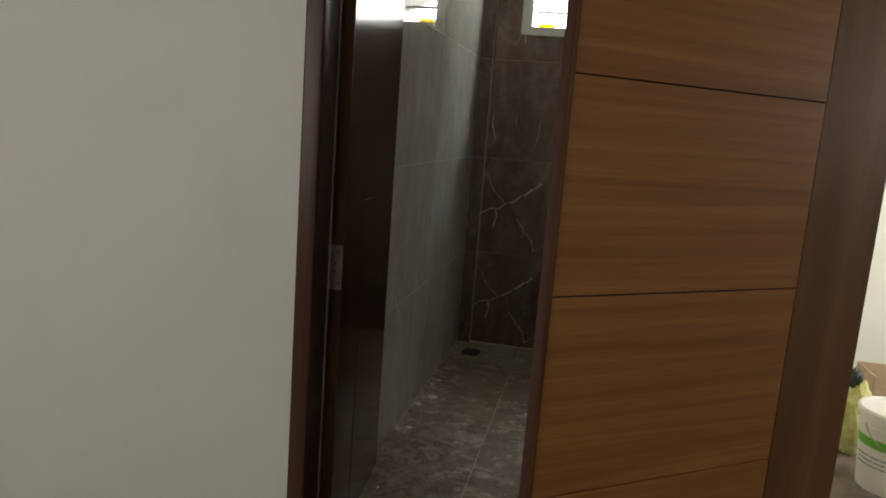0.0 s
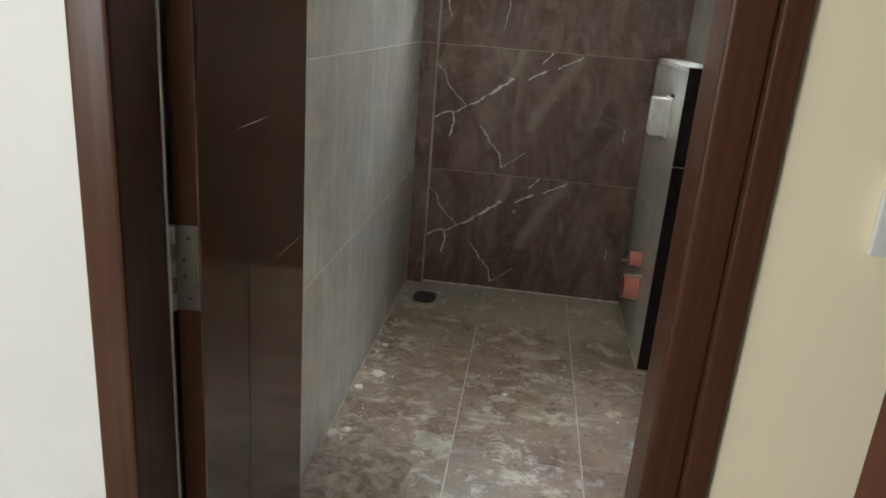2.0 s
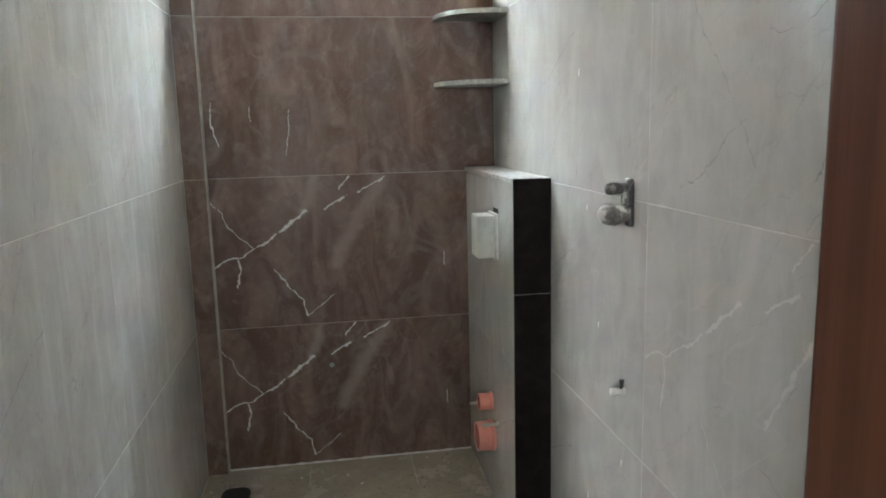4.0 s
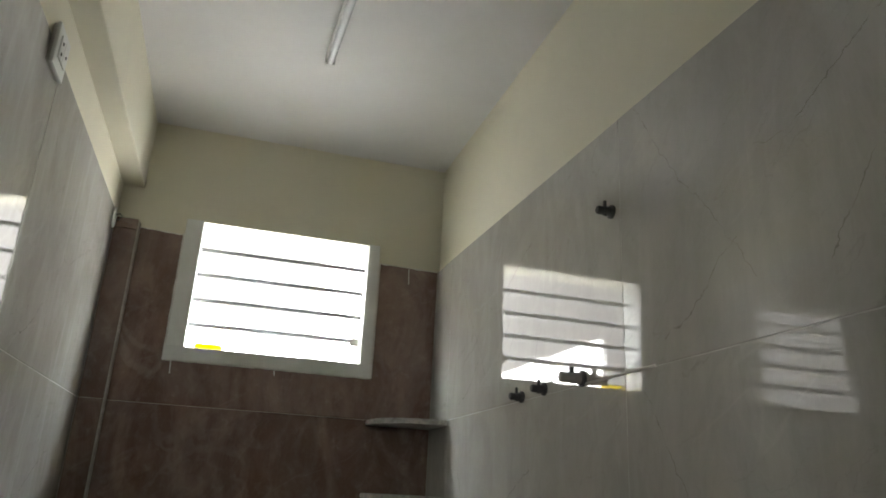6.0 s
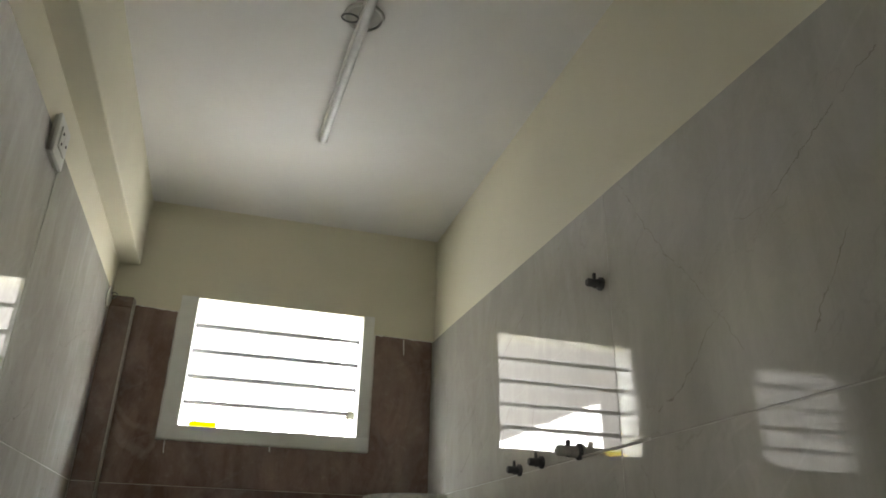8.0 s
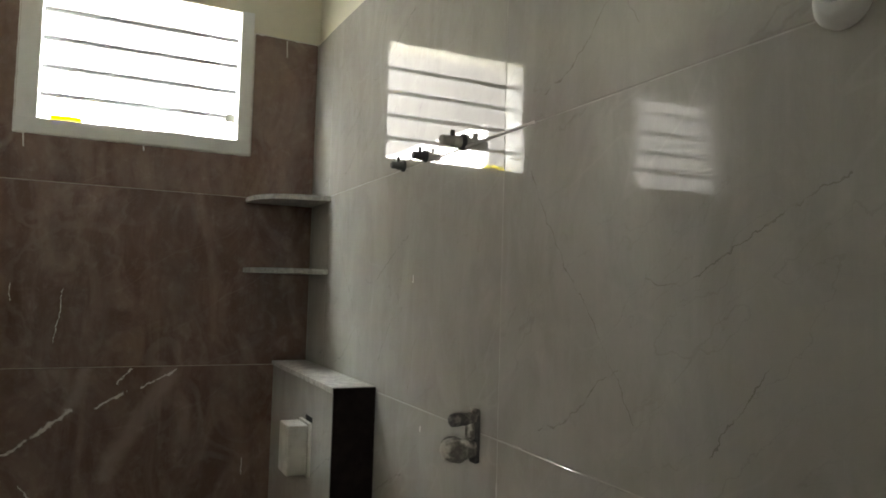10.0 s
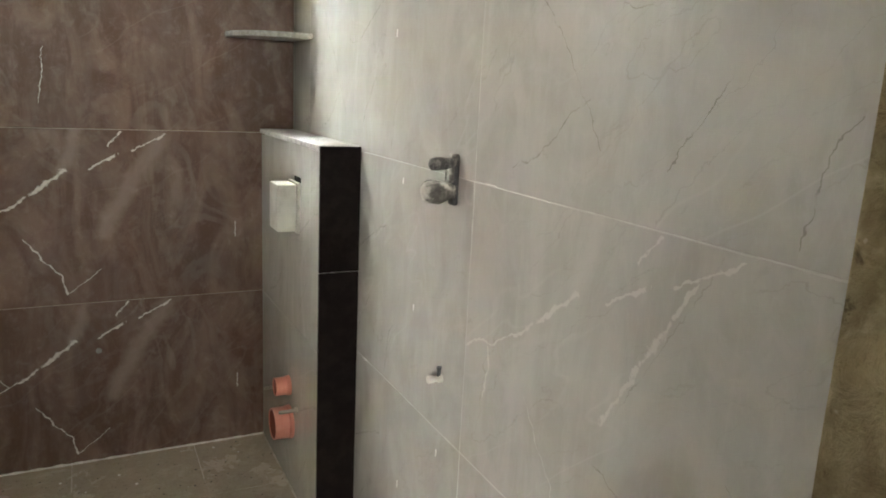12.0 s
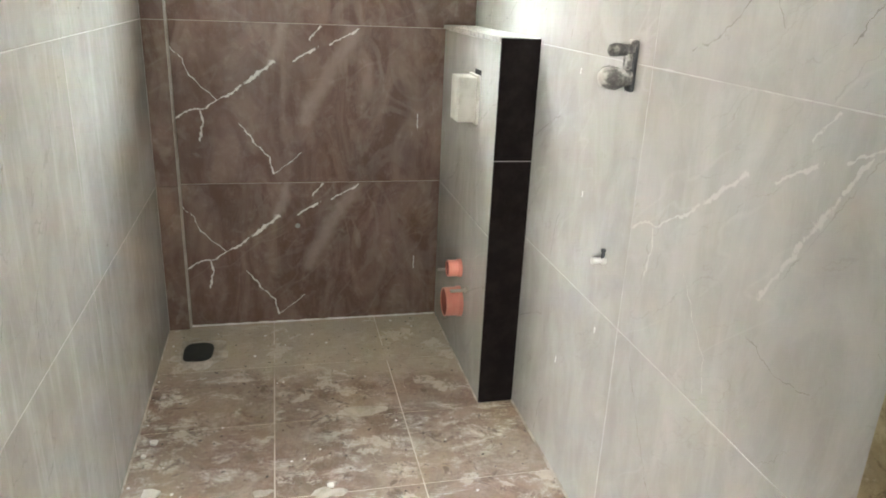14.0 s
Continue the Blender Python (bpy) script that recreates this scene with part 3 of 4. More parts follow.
# window: pale marble lining, bars, latch
window_1 = tagged(new("window_1"), "small high window with grey level bars in pale marble lining", "window", "", "structure")
window_1.matrix_basis = Matrix.Translation((0.65, YF, PATCH_Z0))
part("window_sill", boxes((0.272, 1.010, 2.994, 3.125, 1.953, PATCH_Z0 + 0.002), bevel=0.002), MARBLE, window_1)
part("window_jamb", boxes((0.274, PATCH_X0 + 0.002, 2.995, 3.125, PATCH_Z0 + 0.002, PATCH_Z1), bevel=0.002), MARBLE, window_1)
part("window_jamb", boxes((PATCH_X1 - 0.002, 1.008, 2.995, 3.125, PATCH_Z0 + 0.002, PATCH_Z1), bevel=0.002), MARBLE, window_1)
for zz in (2.098, 2.193, 2.290, 2.387):
    part("bar", lathe([(0.0092, 0), (0.0092, PATCH_X1 - PATCH_X0)], (PATCH_X0, 3.07, zz), (1, 0, 0), 10), BAR_PAINT, window_1)
latch = bmesh.new()
bm_lathe(latch, [(0.004, 0), (0.016, 0.002), (0.016, 0.008), (0.004, 0.010)], (0.945, 3.058, 2.092), (0, -1, 0), 16)
bm_box(latch, 0.925, 0.963, 3.050, 3.056, 2.076, 2.084, 0.001)
bm_box(latch, 0.936, 0.941, 3.048, 3.056, 2.07, 2.11, 0.001)
part("latch", latch, STEEL, window_1, "small worn metal latch")
sponge = thing("sponge", (0.40, 3.095, PATCH_Z0 + 0.002), "bright yellow sponge lying on the window sill", "sponge")
sp = bmesh.new()
bm_box(sp, 0.366, 0.462, 3.072, 3.117, PATCH_Z0 + 0.002, PATCH_Z0 + 0.034, 0.009, 3)
part("sponge_block", sp, YELLOW, sponge)

# ---- bathroom doorway ----
door_frame = tagged(new("door_1"), "polished dark red-brown wooden door frame with stepped edges", "door frame", "", "structure")
door_frame.matrix_basis = Matrix.Translation((0.48, Y_OUT, 0))
FZ = 1.96
part("jamb", boxes((0.038, 0.0925, 0.312, 0.427, 0, FZ + 0.075), bevel=0.008), MAHOGANY, door_frame)
part("jamb", boxes((0.7725, 0.8205, 0.326, 0.415, 0, FZ + 0.04), bevel=0.007), MAHOGANY, door_frame)
part("architrave", boxes((0.8208, 0.8515, 0.316, 0.415, 0, FZ + 0.075), bevel=0.004), MAHOGANY, door_frame)
# Added strip: its pale colour stands for light through the hinge-side gap.
part("gap_light_strip", boxes((0.0928, 0.0952, 0.4205, 0.4262, 0, FZ), bevel=0.0008), MARBLE, door_frame, "pale strip standing for light in the door gap")
part("head", boxes((0.093, 0.772, 0.326, 0.447, FZ, FZ + 0.04), bevel=0.004), MAHOGANY, door_frame)
part("architrave", boxes((0.093, 0.8205, 0.316, 0.447, FZ + 0.0405, FZ + 0.075), bevel=0.004), MAHOGANY, door_frame)


def lump_sheet(name, corner, du, dv, nu, nv, normal, amount, material, label, seed=0.0):
    """An uneven plaster skin: a grid pushed in and out along its normal."""
    bm = bmesh.new()
    corner, du, dv, normal = Vector(corner), Vector(du), Vector(dv), Vector(normal)
    grid = []
    for i in range(nu + 1):
        row = []
        for j in range(nv + 1):
            p = corner + du * (i / nu) + dv * (j / nv)
            h = noise.noise(p * 9 + Vector((seed, 0, 0))) * 0.6 + noise.noise(p * 27) * 0.35 + noise.noise(p * 70) * 0.15
            if nu > 20:
                for zc in (0.34, 0.50, 0.74, 1.10, 1.46, 1.80):
                    off = p.z - zc + 0.03 * noise.noise(Vector((p.y * 30, zc * 9, seed)))
                    h -= 1.3 * math.exp(-(off / 0.007) ** 2) * max(0.0, noise.noise(Vector((p.y * 14, zc * 31, 3.0))) + 0.45)
            row.append(bm.verts.new(p + normal * (amount * h * (3.2 * min(1.0, 1.25 * (1 - i / nu)) + 0.25))))
        grid.append(row)
    for i in range(nu):
        for j in range(nv):
            bm.faces.new((grid[i][j], grid[i + 1][j], grid[i + 1][j + 1], grid[i][j + 1]))
    ob = structure(name, bm, material, label, True)
    return ob


lump_sheet("reveal_mortar", (0.870, 0.4155, 0), (0, 0.1165, 0), (0, 0, 2.03), 30, 300, (-1, 0, 0), 0.007, MORTAR, "rough unplastered mortar beside the door frame")
lump_sheet("reveal_mortar", (0.003, 0.427, 0), (0, 0.106, 0), (0, 0, 2.03), 10, 120, (1, 0, 0), 0.006, MORTAR, "rough unplastered mortar behind the door")
# The underside's shade is put into the lintel's dark laminate colour.
structure("lintel", boxes((-0.003, 0.870, 0.449, Y_IN + 0.004, 1.930, 2.034), bevel=0.004), LAMINATE, "door lintel with its underside's shade in the dark colour")

# open bathroom door leaf with its hinge
door_leaf = thing("bathroom_door", (0.124, 0.456, 0.012), "dark brown laminate door standing open against grey tiles", "door")
LEAF = Matrix.Translation((0.124, 0.456, 0.012)) @ Matrix.Rotation(radians(94.6), 4, "Z")
door_leaf.matrix_basis = LEAF
leaf = bmesh.new()
bm_box(leaf, 0.004, 0.662, 0, 0.036, 0, 1.94, 0.0015)
ob = part("leaf", leaf, LAMINATE, door_leaf)
ob.matrix_parent_inverse = Matrix()
edge = boxes((0.0, 0.0045, 0.0005, 0.0355, 0, 1.94), bevel=0.0008)
ob = part("hinge_edge", edge, LEAF_EDGE, door_leaf, "lighter polished wooden edge strip")
ob.matrix_parent_inverse = Matrix()
ob = part("panel_groove", boxes((0.2315, 0.2335, -0.0006, 0.002, 0.0, 0.95)), GROOVE, door_leaf)
ob.matrix_parent_inverse = Matrix()
hinge = bmesh.new()
bm_box(hinge, -0.0028, 0.0, 0.0015, 0.0345, 0.865, 0.997, 0.0006)
hinge_ob = part("hinge", hinge, STEEL, door_leaf, "brushed steel butt hinge plate")
hinge_ob.matrix_parent_inverse = Matrix()
for k in range(5):
    kn = lathe([(0.0062, 0.0), (0.0068, 0.001), (0.0068, 0.025), (0.0062, 0.026)], (-0.006, 0.040, 0.866 + k * 0.0262), (0, 0, 1), 14)
    ob = part("knuckle", kn, STEEL if k % 2 else WHITE_PLASTIC, hinge_ob)
    ob.matrix_parent_inverse = Matrix()
for k, (yy, zz) in enumerate(((0.014, 0.885), (0.022, 0.919), (0.022, 0.944), (0.014, 0.978))):
    ob = part("screw", lathe([(0.0035, 0), (0.0030, 0.0012), (0.001, 0.0014)], (-0.0028, yy, zz), (-1, 0, 0), 12), BAR_GREY, hinge_ob)
    ob.matrix_parent_inverse = Matrix()

# ---- bedroom side: veneered door folded back in front of the wall ----
LEAF_W = 0.858
D2 = Matrix.Translation((0.758, -0.222, 0.012)) @ Matrix.Rotation(radians(37.0), 4, "Z")
veneer_door = thing("veneer_door", (0.758, -0.222, 0.012), "open flush door in horizontal teak veneer with black grooves", "door")
veneer_door.matrix_basis = D2


def leaf_part(name, bm, material, label=""):
    o = part(name, bm, material, veneer_door, label)
    o.matrix_parent_inverse = Matrix()
    return o


leaf_part("core", boxes((0.0, LEAF_W, 0.006, 0.029, 0, 2.06), bevel=0.001), GROOVE)
GR, VX = (0.680, 1.071, 1.462, 1.853), 0.626
zs = [0.0, *GR, 2.06]
for a, b in zip(zs, zs[1:]):
    leaf_part("veneer_panel", boxes((0.003, VX - 0.0015, 0.0, 0.006, a + 0.0015, b - 0.0015), bevel=0.0008), TEAK)
leaf_part("stile", boxes((VX + 0.0015, LEAF_W, 0.0, 0.006, 0, 2.06), bevel=0.0008), TEAK_STILE)
leaf_part("edge_strip", boxes((-0.006, -0.0002, 0.001, 0.030, 0, 2.06), bevel=0.001), MAHOGANY, "dark polished lipping")
leaf_part("bead", boxes((-0.005, 0.003, -0.0015, 0.0008, 0, 2.06), bevel=0.0006), LEAF_EDGE, "pale worn edge bead")
frame_2 = tagged(new("door_2"), "dark wooden frame of the next room's doorway", "door frame", "", "structure")
frame_2.matrix_basis = Matrix.Translation((1.96, Y_OUT, 0))
part("jamb", boxes((1.405, 1.452, 0.345, 0.45, 0, 2.06), bevel=0.004), MAHOGANY, frame_2)
part("jamb", boxes((2.36, 2.42, 0.325, 0.45, 0, 2.06), bevel=0.004), MAHOGANY, frame_2)
part("head", boxes((1.405, 2.42, 0.325, 0.45, 2.061, 2.1195), bevel=0.004), MAHOGANY, frame_2)
structure("reveal_paint", boxes((0.8518, 1.404, 0.332, 0.3402, 0.0, CEIL)), STRIP_CREAM, "cream painted strip of wall between the two doors")


def switch_plate(at, rot, label, w, h, sockets):
    o = thing("switch_plate", at, label, "switch plate")
    o.matrix_basis = Matrix.Translation(at) @ Matrix.Rotation(radians(rot), 4, "Z")
    def add(name, bm, m, par=o, lab=""):
        q = part(name, bm, m, par, lab)
        q.matrix_parent_inverse = Matrix()
        return q
    add("back_box", boxes((0.004, w - 0.004, -0.007, 0.0, 0.004, h - 0.004)), GREY_GROUT)
    add("plate", boxes((0, w, -0.016, -0.007, 0, h), bevel=0.003), WHITE_PLASTIC)
    n = 2
    for k in range(n):
        add("rocker", boxes((0.018 + k * (w - 0.036) / n, 0.018 + (k + 0.92) * (w - 0.036) / n, -0.020, -0.0155, h * 0.24, h * 0.76), bevel=0.0015), WHITE_PLASTIC)
    if sockets:
        for dx, dz in ((0.30, 0.36), (0.30, 0.62), (0.68, 0.5)):
            add("socket_hole", lathe([(0.004, 0), (0.004, 0.001)], (w * dx, -0.020, h * dz), (0, -1, 0), 10), HOLE)
    return o


switch_plate((0.964, 0.332, 1.108), 0, "white plastic switch plate on cream bedroom wall", 0.145, 0.09, False)
switch_plate((XL, 1.84, 2.385), 90, "white plastic socket plate high on grey tiles", 0.10, 0.10, True)

# ---- next room ----
BX, BY = 2.18, 1.75
bucket = thing("bucket", (BX, BY, -0.016), "white plastic paint bucket with a green printed label", "bucket")
part("tub", lathe([(0.128, 0), (0.132, 0.004), (0.150, 0.27), (0.158, 0.272), (0.158, 0.282), (0.151, 0.284), (0.153, 0.31), (0.160, 0.312), (0.160, 0.322), (0.154, 0.324)], (BX, BY, -0.016), (0, 0, 1), 40), WHITE_PLASTIC, bucket)
part("lid", lathe([(0.158, 0.322), (0.168, 0.324), (0.169, 0.345), (0.162, 0.352), (0.150, 0.352), (0.146, 0.345), (0.05, 0.346)], (BX, BY, -0.016), (0, 0, 1), 40), WHITE_PLASTIC, bucket)
part("label_band", lathe([(0.1465, 0.195), (0.1490, 0.235)], (BX, BY, -0.016), (0, 0, 1), 40, False), LABEL_GREEN, bucket, "bright green printed band")
for k, a in enumerate((3.3, 3.6, 3.95, 4.3)):
    c = Vector((math.cos(a), math.sin(a), 0))
    t = Vector((-c.y, c.x, 0))
    pr = bmesh.new()
    for w0, zz in ((0.03, 0.155), (0.022, 0.135), (0.026, 0.115)):
        ctr = Vector((BX, BY, 0)) + c * (0.1305 + 0.068 * zz + 0.001)
        vs = [pr.verts.new(ctr + t * sx * w0 + Vector((0, 0, zz - 0.016 + sz * 0.003))) for sx, sz in ((-1, -1), (1, -1), (1, 1), (-1, 1))]
        pr.faces.new(vs)
    part("print_line", pr, LABEL_GREY, bucket)
hd = bmesh.new()
bm_wire(hd, [(BX - 0.163 * math.cos(u), BY - 0.10 * math.sin(u) - 0.075, 0.285 - 0.11 * math.sin(u)) for u in [math.pi * k / 14 for k in range(15)]], 0.003)
part("handle", hd, STEEL, bucket)
box_at = (2.49, 2.33, -0.016)
carton = thing("cardboard_box", box_at, "open brown cardboard box standing behind the bucket", "cardboard box")
for nm, sp in (("side", (2.224, 2.760, 2.20, 2.205, -0.016, 0.338)), ("side", (2.224, 2.760, 2.46, 2.465, -0.016, 0.338)), ("side", (2.224, 2.229, 2.205, 2.46, -0.016, 0.338)),
               ("side", (2.755, 2.760, 2.205, 2.46, -0.016, 0.338)), ("bottom", (2.229, 2.755, 2.205, 2.46, -0.016, -0.011))):
    part(nm, boxes(sp), CARD, carton)
sack = thing("woven_sack", (2.120, 2.12, -0.016), "slumped yellow-green woven sack with dark print", "sack")
sk = bmesh.new()
bmesh.ops.create_icosphere(sk, subdivisions=4, radius=1.0)
for v in sk.verts:
    h = noise.noise(v.co * 2.1) * 0.18 + noise.noise(v.co * 6) * 0.06
    c = v.co * (1 + h)
    v.co = Vector((2.120 + c.x * 0.080, 2.12 + c.y * 0.11, max(-0.016, 0.15 + c.z * 0.19)))
part("sack_body", sk, BAG, sack)
sk2 = bmesh.new()
bmesh.ops.create_icosphere(sk2, subdivisions=3, radius=1.0)
for v in sk2.verts:
    c = v.co * (1 + noise.noise(v.co * 4) * 0.3)
    v.co = Vector((2.105 + c.x * 0.032, 2.12 + c.y * 0.05, 0.335 + c.z * 0.06))
sk3 = bmesh.new()
bmesh.ops.create_icosphere(sk3, subdivisions=3, radius=1.0)
for v in sk3.verts:
    c = v.co * (1 + noise.noise(v.co * 3) * 0.2)
    v.co = Vector((2.085 + c.x * 0.052, 2.15 + c.y * 0.06, 0.26 + c.z * 0.10))
part("sack_shoulder", sk3, WHITE_PLASTIC, sack, "white upper cloth of the sack")
part("sack_neck", sk2, BAG_DARK, sack, "dark gathered neck of the sack")
flap = bmesh.new()
bm_box(flap, 2.06, 2.36, 1.34, 1.60, -0.016, -0.011, 0.001)
paper = thing("cardboard_sheet", (2.21, 1.47, -0.016), "flat pale cardboard sheet lying on the floor", "cardboard")
part("sheet", flap, CARD, paper)

# ---- half-height cistern ledge ----
LX, LY, LZ = 1.130, 2.256, 1.197
ledge = thing("cistern_ledge", (1.18, 2.63, 0), "half-height tiled cistern wall with granite top", "half wall")
part("core", boxes((LX + TILE, XR - 0.001, LY + TILE, YF - 0.001, 0, LZ)), GREY_GROUT, ledge)
part("top_slab", boxes((LX - 0.006, XR - 0.001, LY + TILE, YF - 0.001, LZ + 0.0005, LZ + 0.016), bevel=0.002), GRANITE, ledge, "dusty grey granite top slab")
for a, b in ((0.002, 0.846), (0.849, LZ + 0.014)):
    part("end_tile", boxes((LX - 0.001, XR - 0.001, LY, LY + TILE - 0.0005, a, b), bevel=0.001), BLACK_TILE, ledge, "near-black brown end tile")


def tile_mesh(w, h, bevel=0.0007):
    bm = bmesh.new()
    bm_box(bm, 0, w, 0, TILE - 0.0005, 0, h, bevel, 1)
    return bm


def lay(parent, bm, material, at, rot=(0, 0, 0), tilt=True):
    """One tile: front face in its own y = 0, turned into its wall."""
    o = part("tile", bm, material, parent, "", False)
    rx, ry, rz = rot
    tw = [random.uniform(-0.035, 0.035) if tilt else 0 for _ in range(2)]
    mid = Matrix.Translation(sum((v.co for v in o.data.vertices), Vector()) / len(o.data.vertices))
    lean = mid @ Euler((radians(tw[0]), 0, radians(tw[1]))).to_matrix().to_4x4() @ mid.inverted()
    m = Matrix.Translation(at) @ Euler((radians(rx), radians(ry), radians(rz))).to_matrix().to_4x4() @ lean
    o.matrix_parent_inverse = parent.matrix_basis.inverted()
    o.matrix_basis = m
    return o


J = 0.0026
# ledge front, facing the room
for z0, z1 in ((0.002, 0.6), (0.6, LZ)):
    lay(ledge, tile_mesh(YF - LY - TILE, z1 - z0 - J), GREY_FAINT, (LX, YF - 0.001, z0), (0, 0, -90), False)

# concealed box, pipes and rods on the ledge
flush = thing("flush_box", (1.09, 2.54, 1.01), "square white plastic flush box standing proud of the ledge", "flush box")
part("cover", boxes((1.060, 1.120, 2.470, 2.572, 0.930, 1.076), bevel=0.005), DUSTY_WHITE, flush)
part("rear_frame", boxes((1.1205, LX + 0.002, 2.464, 2.576, 0.924, 1.081)), DUSTY_WHITE, flush)
part("cut_out", boxes((LX - 0.0012, LX + 0.002, 2.458, 2.530, 1.0815, 1.098), bevel=0.001), HOLE, flush, "ragged dark cut in the tile")


def stub_pipe(y, z, r, wall, length, label):
    o = thing("pipe_stub", (LX, y, z), label, "pipe")
    prof = [(r - wall, -0.002), (r - wall, length), (r - wall * 0.5, length + 0.001), (r, length), (r, 0.0)]
    part("sleeve", lathe(prof, (LX, y, z), (-1, 0, 0), 36, False), PIPE_PINK, o)
    # Extra inner surface that carries the painted shade of the bore.
    part("shade_liner", lathe([(r - wall - 0.0006, 0.002), (r - wall - 0.0006, length - 0.002)], (LX, y, z), (-1, 0, 0), 36, False), PIPE_BORE_SHADE, o, "pipe inside, its shade put into the colour")
    part("bore", lathe([(r - wall, 0.001), (r - wall, 0.002)], (LX, y, z), (-1, 0, 0), 36), PIPE_BORE_SHADE, o)
    part("collar", lathe([(r + 0.003, 0.0), (r + 0.003, 0.012), (r, 0.014)], (LX, y, z), (-1, 0, 0), 36, False), PIPE_PINK, o)
    return o


stub_pipe(2.575, 0.245, 0.054, 0.004, 0.062, "wide salmon waste pipe stub out of the ledge")
stub_pipe(2.59, 0.372, 0.031, 0.003, 0.050, "narrow salmon flush pipe stub out of the ledge")
for yy in (2.48, 2.69):
    rod = thing("threaded_rod", (LX, yy, 0.328), "short grey threaded fixing rod in the ledge", "rod")
    part("rod", lathe([(0.006, -0.002), (0.006, 0.060), (0.0045, 0.063)], (LX, yy, 0.328), (-1, 0, 0), 12), STEEL, rod)
    part("nut", lathe([(0.011, 0.002), (0.011, 0.010)], (LX, yy, 0.328), (-1, 0, 0), 6), STEEL, rod)

# ---- right-hand wall fittings ----
def mixer():
    y, z = 1.662, 1.19
    o = thing("mixer_body", (XR, y, z), "cement-dusted black concealed mixer body on grey tiles", "mixer")
    part("back_plate", boxes((XR - 0.014, XR - 0.0005, y - 0.010, y + 0.018, z - 0.052, z + 0.054), bevel=0.005), BLACK_CAP, o, "black backing plate")

    def lumpy(name, profile, zz, amount, label="", skin=CAKED):
        bm = lathe(profile, (XR - 0.010, y + 0.004, zz), (-1, 0.06, 0), 36)
        for v in bm.verts:
            v.co += Vector((0.4, 1, 1)) * noise.noise(v.co * 45) * amount
        part(name, bm, skin, o, label)

    lumpy("lower_spindle", [(0.019, 0.0), (0.020, 0.006), (0.021, 0.014), (0.024, 0.024), (0.026, 0.034), (0.026, 0.046), (0.024, 0.057), (0.019, 0.065), (0.011, 0.069), (0.003, 0.070)], z - 0.022, 0.005, "thick spindle caked in cement")
    lumpy("upper_spindle", [(0.012, 0.0), (0.012, 0.008), (0.0125, 0.018), (0.0145, 0.028), (0.0148, 0.042), (0.013, 0.050), (0.008, 0.054), (0.002, 0.055)], z + 0.036, 0.003, "dusty black upper spindle", DUSTY_BLACK)
    br = boxes((XR - 0.026, XR - 0.010, y - 0.008, y + 0.014, z - 0.004, z + 0.030), bevel=0.005)
    part("bracket", br, CAKED, o)
    crust = boxes((XR - 0.016, XR - 0.002, y - 0.011, y + 0.016, z + 0.030, z + 0.059), bevel=0.004)
    bmesh.ops.subdivide_edges(crust, edges=crust.edges[:], cuts=2, use_grid_fill=True)
    for v in crust.verts:
        v.co += Vector((1, 1, 1)) * noise.noise(v.co * 70) * 0.004
    part("mortar_crust", crust, CAKED, o, "ragged grey mortar crust")


mixer()


def wall_tap(y, z):
    o = thing("angle_tap", (XR, y, z), "small pale tap stub on grey tiles", "tap")
    part("nipple", lathe([(0.010, 0.0), (0.010, 0.009), (0.007, 0.011), (0.007, 0.020), (0.009, 0.022), (0.009, 0.034), (0.005, 0.036)], (XR, y, z), (-1, 0.1, 0), 20), DUSTY_WHITE, o)
    part("stem", lathe([(0.0045, 0.0), (0.0045, 0.016), (0.006, 0.018), (0.006, 0.023)], (XR - 0.008, y, z + 0.006), (0, 0, 1), 12), BLACK_CAP, o)
    part("stain_plug", lathe([(0.006, 0.0), (0.005, 0.006)], (XR, y + 0.004, z - 0.006), (-1, 0, 0), 12), BLACK_CAP, o)


wall_tap(1.690, 0.733)


def capped_outlet(y, z, long_cap):
    o = thing("capped_outlet", (XR, y, z), "black plastic capped water outlet on grey tiles", "pipe outlet", "shower outlets")
    r = 0.0125 if long_cap else 0.0105
    reach = 0.054 if long_cap else 0.034
    part("plug", lathe([(r, -0.002), (r, reach * 0.45), (r * 0.9, reach * 0.47), (r * 0.9, reach), (r * 0.7, reach + 0.003)], (XR, y, z), (-1, 0, 0), 18), PLUG_GREY if long_cap else BLACK_CAP, o)
    part("wing", boxes((XR - reach * 0.62, XR - reach * 0.42, y - 0.0035, y + 0.0035, z - 0.012, z + 0.024), bevel=0.002), BLACK_CAP, o)
    part("collar", lathe([(r * 1.45, 0.0), (r * 1.45, 0.006), (r, 0.008)], (XR, y, z), (-1, 0, 0), 18, False), BLACK_CAP, o)


for yy, zz, lg in ((2.105, 1.808, False), (1.965, 1.812, False), (1.765, 1.812, True), (1.62, 2.155, False)):
    capped_outlet(yy, zz, lg)


